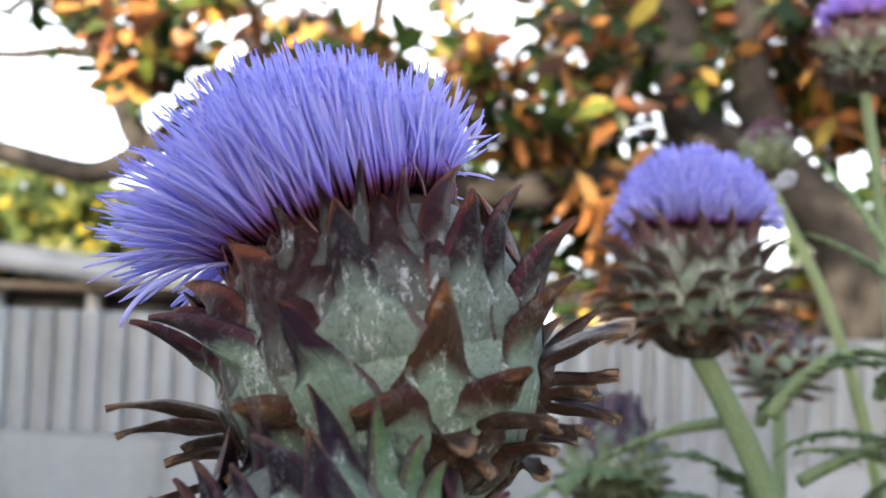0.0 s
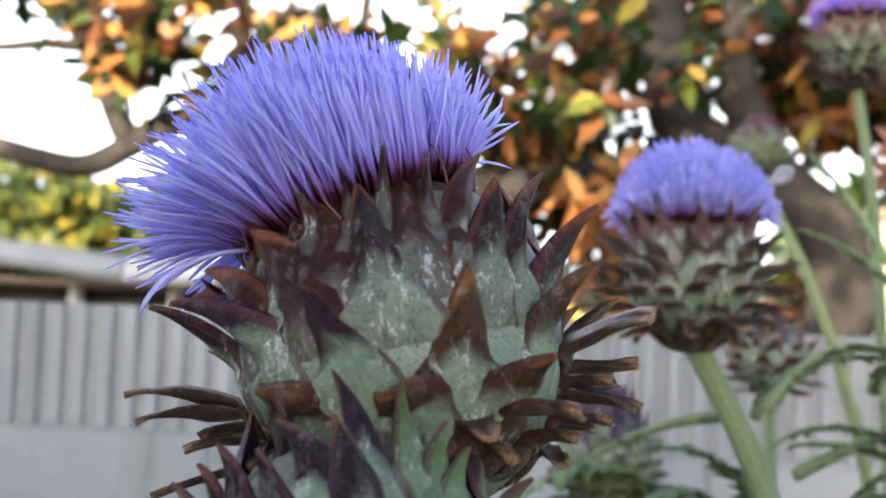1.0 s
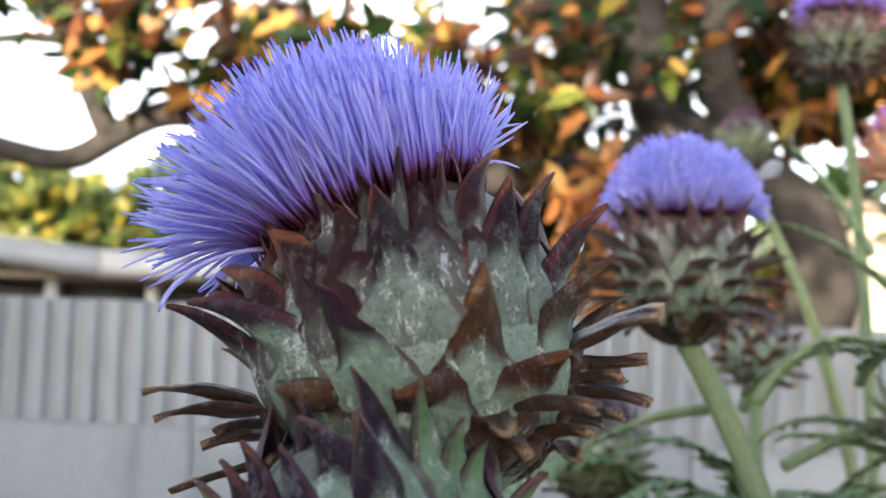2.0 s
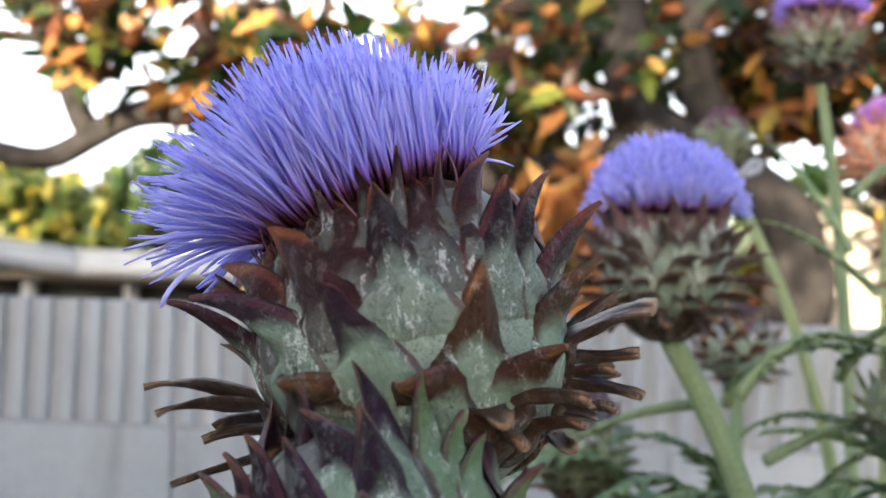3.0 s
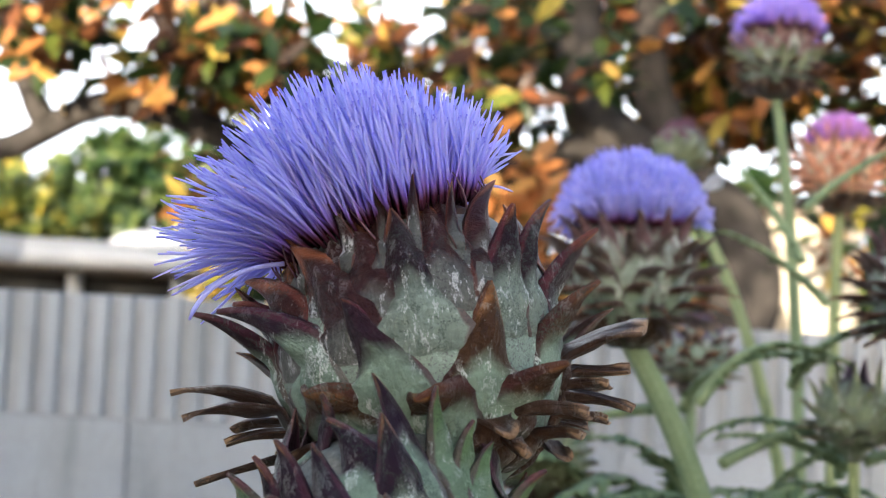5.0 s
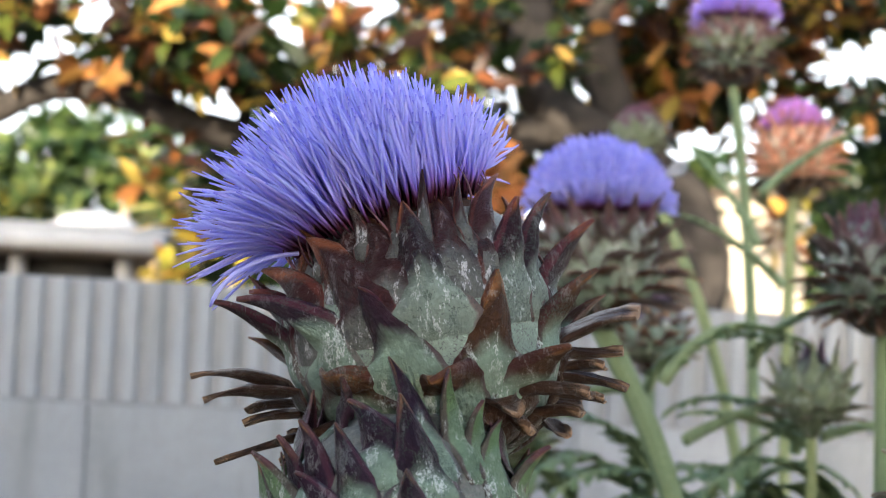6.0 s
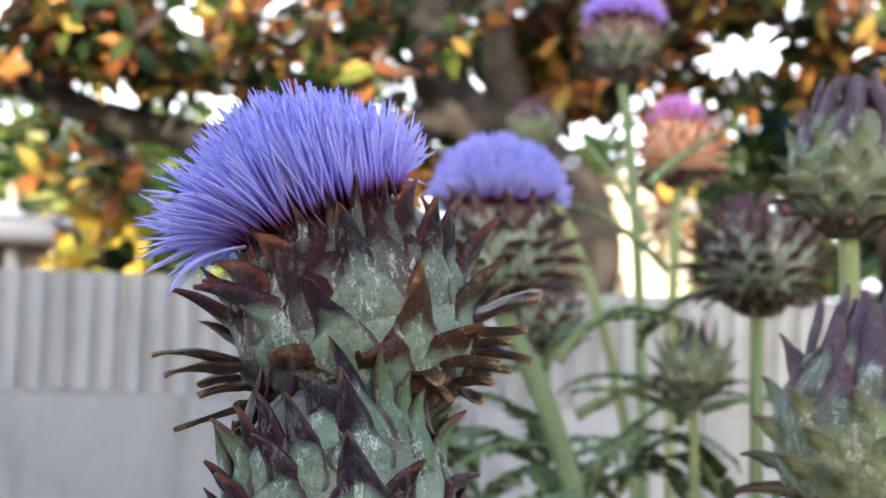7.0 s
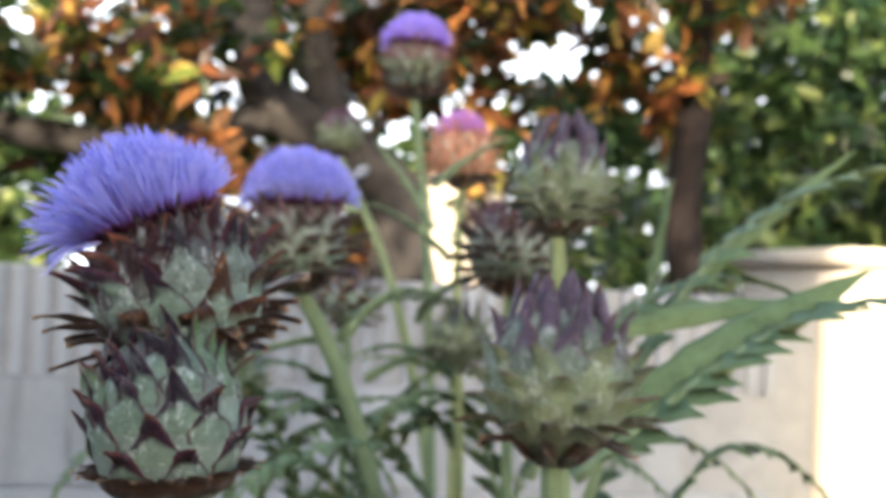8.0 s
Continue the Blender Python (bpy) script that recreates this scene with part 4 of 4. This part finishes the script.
def closed_bud():
    m = head_pose((0.022, 0.004, 1.098), 4)
    top = empty("artichoke_bud", m, label="closed artichoke bud with purple upper scales", category="flower bud", group="artichoke buds")
    body = egg(0.041, 0.050, -0.004, 0.010)
    lathe(top, body, -0.05, 0.044, MAT_BODY)
    inner = [(-141, .0245, -142, .0389, .0446, .0180), (-112, .0233, -123, .0358, .0441, .0180), (-105, .0372, -123, .0288, .0502, .0190), (178, .0402, -143, .0231, .0567, .0130), (-73, .0372, -103, .0133, .0629, .0175), (-78, .0290, -89, .0310, .0525, .0220)]
    green = [(-38, .0370, -47, .0233, .0589, .0160), (-28, .0334, -24, .0292, .0485, .0155), (-31, .0255, -14, .0331, .0420, .0170), (-155, .0161, -168, .0476, .0336, .0175), (-4, .0189, -5, .0481, .0325, .0175)]
    ring = [(-159, .0236, -157, .0414, .0392, .0155), (-123, .0140, -131, .0474, .0303, .0240), (-82, .0136, -88, .0430, .0313, .0240)]
    skirt = [(-148, .0009, -161, .0479, .0146, .0200), (-59, .0063, -54, .0494, .0197, .0210), (-15, .0035, -4, .0523, .0082, .0165), (-103, -.0040, -104, .0500, .0080, .0220), (-172, .0060, -172, .0500, .0180, .018), (-35, -.012, -33, .052, -.004, .020), (-78, -.020, -76, .052, -.012, .022), (-128, -.020, -130, .052, -.012, .022)]
    for row in inner:
        horned(top, body, *row[:5], row[5] * 1.15, MAT_BUD, 0.016, 0.0020, 0.72)
    for row in green:
        horned(top, body, *row[:5], row[5] * 1.10, MAT_BUDGREEN, 0.016, 0.0018, 0.74)
    for row in ring:
        horned(top, body, *row[:5], row[5] * 1.30, MAT_BUD, 0.022, 0.0020, 0.52)
    for row in skirt:
        horned(top, body, *row[:5], row[5] * 1.40, MAT_BRACT, 0.020, 0.0020, 0.50)
    for k in range(16):
        az = k * 22.5
        bract(top, body, az, -0.030, az, 0.052, -0.026, 0.016, MAT_SPINE, BROAD, 0.010, curl=0.3)
    for k in range(7):
        az = 12 + k * 26
        bract(top, body, az, 0.026, az + 4, 0.028, 0.052, 0.018, MAT_BUD, BROAD, 0.012)
        bract(top, body, az + 9, 0.010, az + 9, 0.046, 0.030, 0.020, MAT_BUDGREEN, BROAD, 0.014)
        bract(top, body, az, -0.008, az, 0.052, 0.006, 0.018, MAT_BRACT, BROAD, 0.014)
    to = m.inverted()
    stem(top, [to @ Vector(p) for p in ((0.025, 0.004, 1.056), (0.028, 0.01, 0.95), (0.06, 0.05, 0.6), (0.09, 0.09, GROUND - 0.02))], 0.010, 0.015, MAT_STEM)
    return top


def artichoke(label, centre, left, front, radius, half, rings, spread, bloom=None, foot=None, thick=0.0085, seed=1, stemmat=MAT_STEM, group="artichoke buds", bodymat=MAT_BODYPALE, tuft=None):
    """A head further off: rings of (height, count, tip height, tip reach, width, material, profile), all in radii; bloom: (disc, reach, count)."""
    m = head_pose(centre, left, front)
    top = empty("artichoke_flower" if bloom else "artichoke_bud", m, label=label, category="flower" if bloom else "flower bud", group=group)
    body = egg(radius * 0.92, half, 0, radius * 0.25)
    lathe(top, body, -half * 0.97, half * 0.86, bodymat, rings=14, sides=28)
    rnd = random.Random(seed)
    for i, (h, count, th, reach, width, material, profile) in enumerate(rings):
        for k in range(count):
            az = 360 * (k + 0.5 * (i % 2)) / count + rnd.uniform(-7, 7) + seed * 13
            seat = (top, body, az, h * radius, az + rnd.uniform(-8, 8), reach * radius * rnd.uniform(0.93, 1.08), (th + rnd.uniform(-0.10, 0.10)) * radius)
            wide = width * radius * rnd.uniform(0.88, 1.1)
            if profile in (HORN, BROAD):
                horned(*seat, wide * 1.30, material, 0.46 * radius, 0.035 * radius, 0.52, 0.72, 6, 12)
            else:
                bract(*seat, wide, material, profile, 0.32 * radius, 0.05 * radius, 0.34, 4, 9, curl=0.2 if profile is SPINE else 0.0)
    to = m.inverted()
    if bloom:
        disc, reach, count, fr = bloom
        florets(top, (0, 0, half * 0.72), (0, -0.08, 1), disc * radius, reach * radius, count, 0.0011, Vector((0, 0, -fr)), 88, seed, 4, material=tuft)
    if foot:
        start = m @ Vector((0, 0, -half * 0.9))
        pts = [to @ Vector(p) for p in (start, *foot)]
        stem(top, pts, thick, thick * 1.35, stemmat)
    return top


def grown(R, mid, dry=True, plum=MAT_PALEPLUM, upper=None):
    """Rings of scales for a head in bloom, over its height."""
    return [(0.74, 13, 1.16, 0.80, 0.36, plum, BROAD), (0.46, 12, 0.92, 1.14, 0.44, plum, HORN), (0.16, 12, 0.50, 1.38, 0.48, upper or plum, HORN), (-0.10, 12, 0.12, 1.48, 0.46, mid, HORN),
            (-0.32, 13, -0.26, 1.52, 0.40, MAT_DRY if dry else mid, HORN), (-0.52, 14, -0.58, 1.46, 0.32, MAT_DRY if dry else mid, BROAD), (-0.66, 14, -0.84, 1.28, 0.26, MAT_SPINE, SPINE), (-0.78, 11, -0.96, 1.0, 0.22, MAT_SPINE, SPINE)]


def shut(mid, plum=MAT_PALEPLUM, high=1.75):
    """Rings of scales for a closed bud: a narrow crown of upright purple scales over a broad pale body."""
    return [(0.90, 5, high * 0.97, 0.16, 0.22, plum, FINGER), (0.84, 7, high, 0.34, 0.23, plum, FINGER), (0.72, 9, high * 0.90, 0.54, 0.26, plum, FINGER), (0.52, 8, high * 0.66, 0.90, 0.44, plum, HORN), (0.22, 8, 0.52, 1.12, 0.60, mid, HORN),
            (-0.08, 9, 0.14, 1.20, 0.60, mid, HORN), (-0.36, 10, -0.20, 1.26, 0.54, mid, HORN), (-0.58, 12, -0.58, 1.36, 0.34, MAT_SKIRT, BROAD), (-0.78, 9, -0.86, 1.04, 0.24, MAT_SPINE, SPINE)]


BLOOMS = "artichoke heads in bloom"
main_head()
closed_bud()
artichoke("violet-blue artichoke head in full bloom on a pale stalk", (0.1630, 0.5848, 1.2135), 2, 0, 0.0480, 0.0510, grown(0.0480, MAT_FLUSH, plum=MAT_MAUVE, upper=MAT_FLUSH), 1, (0.84, 1.22, 2300, 0.06),
          ((0.2268, 0.5822, 1.0659), (0.3038, 0.5951, 0.9248), (0.3679, 0.6464, GROUND)), 0.0085, 4, group=BLOOMS)
artichoke("tall artichoke head with a lilac tuft", (0.3567, 1.0004, 1.4600), 0, 0, 0.0375, 0.0400, grown(0.0375, MAT_PALE, plum=MAT_ROSE), 1, (0.85, 1.30, 700, 0.10),
          ((0.3737, 0.9976, 1.3182), (0.4037, 0.9976, 1.2091), (0.4283, 0.984, GROUND)), 0.0055, 7, group=BLOOMS, tuft=MAT_LILAC)
artichoke("shaded artichoke head with sunlight painted into its orange-tan scales and pink tuft", (0.4290, 1.0136, 1.3490), 4, 0, 0.0410, 0.0385, grown(0.0410, MAT_TANSUN, False, MAT_TANSUN), 1, (0.55, 0.92, 420, 0.1),
          ((0.4285, 1.0136, 1.2621), (0.4285, 1.0136, 1.0745), (0.462, 1.0136, GROUND)), 0.0056, 9, MAT_STEMY, group=BLOOMS, tuft=MAT_PINKSUN)
artichoke("half-open artichoke bud with purple upper scales", (0.3700, 0.554, 1.2140), 0, 0, 0.0432, 0.0432, [(0.86, 9, 1.16, 0.40, 0.22, MAT_WINE, FINGER), (0.74, 13, 1.10, 0.66, 0.30, MAT_WINE, BROAD), *grown(0.0432, MAT_FLUSH, plum=MAT_MAUVE, upper=MAT_FLUSH)[1:]], 1, None,
          ((0.372, 0.554, 1.084), (0.384, 0.554, 0.844), (0.396, 0.566, GROUND)), 0.0055, 11)
artichoke("pale green artichoke bud on a thick stalk", (0.3300, 0.2805, 1.2610), -2, 0, 0.0385, 0.0400, shut(MAT_PALE, high=1.46), 1, None,
          ((0.3355, 0.275, 1.147), (0.33, 0.275, 0.872), (0.341, 0.297, GROUND)), 0.0062, 13, MAT_STEMY)
artichoke("large pale green artichoke bud with purple top scales", (0.2827, 0.1232, 1.1162), 0, 0, 0.0517, 0.0517, shut(MAT_PALE, high=1.36), 1, None,
          ((0.2882, 0.1232, 0.982), (0.297, 0.132, 0.652), (0.297, 0.165, GROUND)), 0.0105, 15)
artichoke("small green artichoke bud with upright scales", (0.334, 0.5995, 1.1207), 0, 0, 0.0290, 0.0260, [(0.85, 4, 1.55, 0.30, 0.30, MAT_PALEPLUM, HORN), (0.62, 6, 1.40, 0.72, 0.40, MAT_PALE, HORN), (0.26, 7, 0.86, 1.16, 0.58, MAT_PALE, HORN), (-0.10, 8, 0.26, 1.34, 0.60, MAT_PALE, HORN), (-0.45, 9, -0.34, 1.55, 0.46, MAT_SKIRT, BROAD), (-0.72, 8, -0.72, 1.50, 0.34, MAT_SKIRT, BROAD)], 1, None,
          ((0.3376, 0.5995, 1.0227), (0.3509, 0.5995, 0.7202), (0.363, 0.5995, GROUND)), 0.0044, 17, MAT_STEMY)
artichoke("young artichoke bud with purple scales", (0.2928, 1.2, 1.3857), 0, 0, 0.0320, 0.0300, shut(MAT_PALE, MAT_WINE, 1.2), 1, None,
          ((0.3039, 1.1169, 1.2651), (0.4619, 1.006, 1.1542), (0.4342, 0.9783, GROUND)), 0.0058, 19, MAT_STEMY)
artichoke("artichoke bud with purple tips low in the bed", (0.118, 0.80, 1.064), 0, 0, 0.042, 0.042, shut(MAT_PALE, high=1.5), 1, None,
          ((0.125, 0.8, 0.95), (0.14, 0.8, 0.7), (0.15, 0.8, GROUND)), 0.007, 23)
artichoke("spent artichoke bud with dark dry scales", (0.282, 1.0, 1.152), 0, 0, 0.040, 0.032, shut(MAT_DRY, high=1.1), 1, None,
          ((0.285, 1.0, 1.05), (0.29, 1.0, 0.8), (0.30, 1.0, GROUND)), 0.006, 27)


def jagged_leaf(label, points, width, seed, material=None, lobes=13, flat=(0, 0, 1), group="artichoke leaves"):
    """A long silvery leaf: a ribbed stalk with toothed lobes on both sides."""
    material = material or MAT_LEAF
    rnd = random.Random(seed)
    top = empty("artichoke_leaf", pose(*points[0]), label=label, category="leaf", group=group)
    o = Vector(points[0])
    pts = [Vector(p) - o for p in points]
    n = 22
    line = [bez(pts, k / n) for k in range(n + 1)]
    v, f, u = tube(line, [0.0045 * (1 - 0.8 * k / n) + 0.0006 for k in range(n + 1)], 8)
    raw("midrib", v, f, MAT_STEM, top, u)
    flat = Vector(flat).normalized()

    def blade(p, way, side, nor, length, wide, rows=5):
        front, back, uv = [], [], []
        for i in range(rows + 1):
            s = i / rows
            c = p + way * (length * s) - nor * (length * 0.22 * s * s)
            w = wide * (0.55 + 0.75 * s - 1.28 * s ** 2.2) * (1.18 if i % 2 else 0.86)
            for j in range(3):
                a = j - 1
                q = c + side * (a * max(w, 0.0004)) + nor * (abs(a) * w * 0.28 + 0.0025 * noise.noise((c + side * a * 0.02) * 90))
                front.append(q)
                back.append(q - nor * 0.0007)
                uv.append((j / 2, s))
        vv, ff = shell(front, back, 2, rows)
        raw("lobe", vv, ff, material, top, uv + uv)

    for k in range(lobes):
        s = 0.10 + 0.86 * k / lobes
        p, q = bez(pts, s), bez(pts, min(1, s + 0.03))
        t = (q - p).normalized()
        side = t.cross(flat).normalized()
        nor = side.cross(t)
        size = width * (0.45 + 0.75 * math.sin(math.pi * min(1, s * 0.9 + 0.12)) ** 0.8) * rnd.uniform(0.8, 1.15)
        for sign in (-1, 1):
            way = (side * sign + t * rnd.uniform(0.55, 0.9) + nor * rnd.uniform(-0.15, 0.35)).normalized()
            blade(p, way, way.cross(nor).normalized(), nor, size, size * 0.36)
    tipdir = (bez(pts, 1) - bez(pts, 0.93)).normalized()
    side = tipdir.cross(flat).normalized()
    blade(bez(pts, 0.95), tipdir, side, side.cross(tipdir), width * 0.9, width * 0.3)
    return top


def broad_leaf(label, points, width, seed, material=None):
    """An undivided leaf: one arched blade with a sunken midrib and a softly waved edge."""
    top = empty("artichoke_leaf", pose(*points[0]), label=label, category="leaf", group="artichoke leaves")
    o = Vector(points[0])
    pts = [Vector(p) - o for p in points]
    front, back, uv, nv, nu = [], [], [], 26, 8
    for i in range(nv + 1):
        s = i / nv
        p = bez(pts, s)
        t = (bez(pts, min(1, s + 0.02)) - bez(pts, max(0, s - 0.02))).normalized()
        side = (Vector((0, 0.6, 0.8)) - t * t.dot(Vector((0, 0.6, 0.8)))).normalized()
        nor = side.cross(t)
        w = width * math.sin(math.pi * min(1.0, 0.08 + 0.92 * s)) ** 0.75 * (1.0 + 0.10 * math.sin(s * 40 + seed))
        for j in range(nu + 1):
            u = 2 * j / nu - 1
            q = p + side * (u * max(w, 0.001)) + nor * (0.25 * w * u * u + 0.006 * noise.noise((s * 9, u * 2, seed)) * abs(u))
            front.append(q)
            back.append(q - nor * (0.0009 + 0.004 * max(0, 1 - 6 * abs(u)) * (1 - s)))
            uv.append((j / nu, s))
    v, f = shell(front, back, nu, nv)
    raw("blade", v, f, material or MAT_LEAF, top, uv + uv)
    v, f, u = tube([bez(pts, k / 12) for k in range(13)], [0.0028 * (1 - 0.06 * k) for k in range(13)], 8)
    raw("midrib", v, f, MAT_STEM, top, u)
    return top


SILVER = "silvery green jagged artichoke leaf"
jagged_leaf(SILVER + " arching over the wall", ((0.336, 0.234, 1.0344), (0.4144, 0.234, 1.0904), (0.504, 0.234, 1.1912), (0.6272, 0.2452, 1.18)), 0.045, 1)
jagged_leaf(SILVER, ((0.4032, 0.402, 0.9784), (0.4704, 0.402, 1.2248), (0.5824, 0.402, 1.292), (0.7392, 0.402, 1.3144)), 0.035, 2)
jagged_leaf(SILVER, ((0.3696, 0.458, 1.0008), (0.448, 0.458, 1.2024), (0.5376, 0.458, 1.2248), (0.672, 0.4692, 1.1688)), 0.035, 3)
jagged_leaf(SILVER, ((0.2128, 0.57, 1.124), (0.2464, 0.57, 1.18), (0.28, 0.57, 1.1744), (0.3248, 0.5812, 1.1576)), 0.014, 4)
BED = ((0.135, 0.595, 0.9312, 0.125, 0.062), (0.235, 0.6575, 0.9563, -0.163, 0.088), (0.185, 0.72, 0.9938, 0.2, 0.062), (0.285, 0.57, 0.9437, 0.15, 0.05), (0.11, 0.7825, 0.9563, -0.15, 0.075), (0.31, 0.72, 1.0063, -0.2, 0.075), (0.385, 0.6575, 0.9563, 0.175, 0.075), (0.06, 0.5325, 0.9312, 0.163, 0.056),
       (0.1725, 0.87, 0.9812, 0.225, 0.075), (0.36, 0.845, 0.9938, -0.225, 0.062), (0.46, 0.72, 0.9812, 0.2, 0.062), (0.235, 0.47, 0.8937, 0.125, 0.062), (0.16, 0.52, 0.8812, -0.125, 0.062), (0.26, 0.5075, 0.9812, -0.15, 0.062), (0.0975, 0.6575, 0.9938, 0.15, 0.062), (0.31, 0.47, 0.9312, -0.125, 0.062), (0.36, 0.52, 1.0188, -0.2, 0.037), (0.435, 0.645, 1.0438, -0.175, 0.05), (0.485, 0.545, 1.0063, 0.175, 0.05), (0.41, 0.7825, 1.0688, 0.2, 0.037), (0.235, 0.7825, 1.0438, -0.175, 0.05), (0.335, 0.42, 0.9563, 0.175, 0.05))
for k, (x, y, z, dx, dz) in enumerate(BED):
    jagged_leaf(SILVER + " low in the bed", ((x + 0.02, y + 0.02, GROUND - 0.02), (x - dx * 0.1, y, z - 0.3), (x + dx * 0.1, y, z + dz * 1.9), (x + dx * 0.7, y - 0.03, z + dz * 1.4), (x + dx * 1.2, y - 0.06, z - 0.03)), 0.034, 30 + k, lobes=22)
for k, (p, q, w) in enumerate((((0.372, 0.92, 1.2985), (0.463, 0.894, 1.3635), 0.010), ((0.372, 0.92, 1.2465), (0.307, 0.972, 1.3505), 0.012), ((0.398, 0.92, 1.2075), (0.294, 0.92, 1.2725), 0.014), ((0.203, 0.621, 1.1165), (0.099, 0.66, 1.0775), 0.008), ((0.242, 0.621, 1.0775), (0.372, 0.66, 1.1165), 0.012), ((0.3447, 0.634, 1.0775), (0.242, 0.634, 1.097), 0.010), ((0.3525, 0.634, 1.084), (0.45, 0.634, 1.0905), 0.012))):
    a, b = Vector(p), Vector(q)
    jagged_leaf("narrow silvery artichoke stalk leaf", (a, a.lerp(b, 0.35) + Vector((0, 0, 0.012)), a.lerp(b, 0.7) + Vector((0, 0, 0.012)), b), w, 60 + k, lobes=8)
broad_leaf("broad undivided grey-green artichoke leaf", ((0.355, 0.24, 1.066), (0.425, 0.255, 1.115), (0.486, 0.26, 1.152), (0.60, 0.27, 1.205)), 0.021, 3)
broad_leaf("long undivided grey-green artichoke leaf", ((0.350, 0.297, 1.130), (0.424, 0.30, 1.162), (0.505, 0.30, 1.178), (0.62, 0.31, 1.170)), 0.011, 8)
broad_leaf("narrow upright grey-green artichoke leaf", ((0.49, 0.50, 1.14), (0.500, 0.50, 1.20), (0.505, 0.50, 1.245), (0.517, 0.50, 1.290)), 0.007, 5)
broad_leaf("narrow slanting grey-green artichoke leaf", ((0.50, 0.46, 1.16), (0.545, 0.455, 1.215), (0.60, 0.45, 1.26), (0.68, 0.44, 1.325)), 0.009, 6)
SPRAYS = (((0.22, 1.1437), (0.275, 1.1687), (0.3288, 1.1537), 0.0144), ((0.35, 1.0963), (0.2825, 1.1187), (0.2288, 1.0963), 0.0156), ((0.235, 1.0537), (0.1925, 1.0888), (0.1412, 1.0863), 0.018), ((0.2625, 1.0312), (0.3, 1.0875), (0.3475, 1.0963), 0.0168),
          ((0.2975, 1.0063), (0.21, 1.0788), (0.1412, 1.025), 0.0216), ((0.3038, 1.0312), (0.3487, 1.0813), (0.3975, 1.0337), 0.0192), ((0.3038, 1.1662), (0.3575, 1.2012), (0.4225, 1.1787), 0.0144), ((0.36, 1.0188), (0.2975, 1.0625), (0.235, 1.05), 0.0204))
for k, (p, q, r, w) in enumerate(SPRAYS):
    y = 0.645 + 0.025 * (k % 3)
    jagged_leaf("grey-green jagged artichoke leaf between the stalks", ((p[0], y + 0.02, p[1] - 0.03), (p[0], y, p[1]), (q[0], y - 0.01, q[1] + 0.01), (r[0], y - 0.03, r[1])), w, 90 + k, lobes=14)
# White flake set in place of a bright sky gap beside the tuft.
flake = [Vector((0.0055 * math.cos(a) * (1 + 0.3 * math.sin(3 * a)), 0.0015 * math.sin(2 * a), 0.012 * math.sin(a))) for a in [k * math.pi / 7 for k in range(14)]]
curl = empty("sky_fleck", pose(0.2255, 0.6207, 1.2866, ry=55), label="small white flake standing in for a bright sky gap", category="petal")
raw("petal", [p + Vector((0, 0.0006, 0)) for p in flake] + [p - Vector((0, 0.0006, 0)) for p in flake], [tuple(range(14)), tuple(range(27, 13, -1))] + [(k, 14 + k, 14 + (k + 1) % 14, (k + 1) % 14) for k in range(14)], MAT_WHITE, curl)
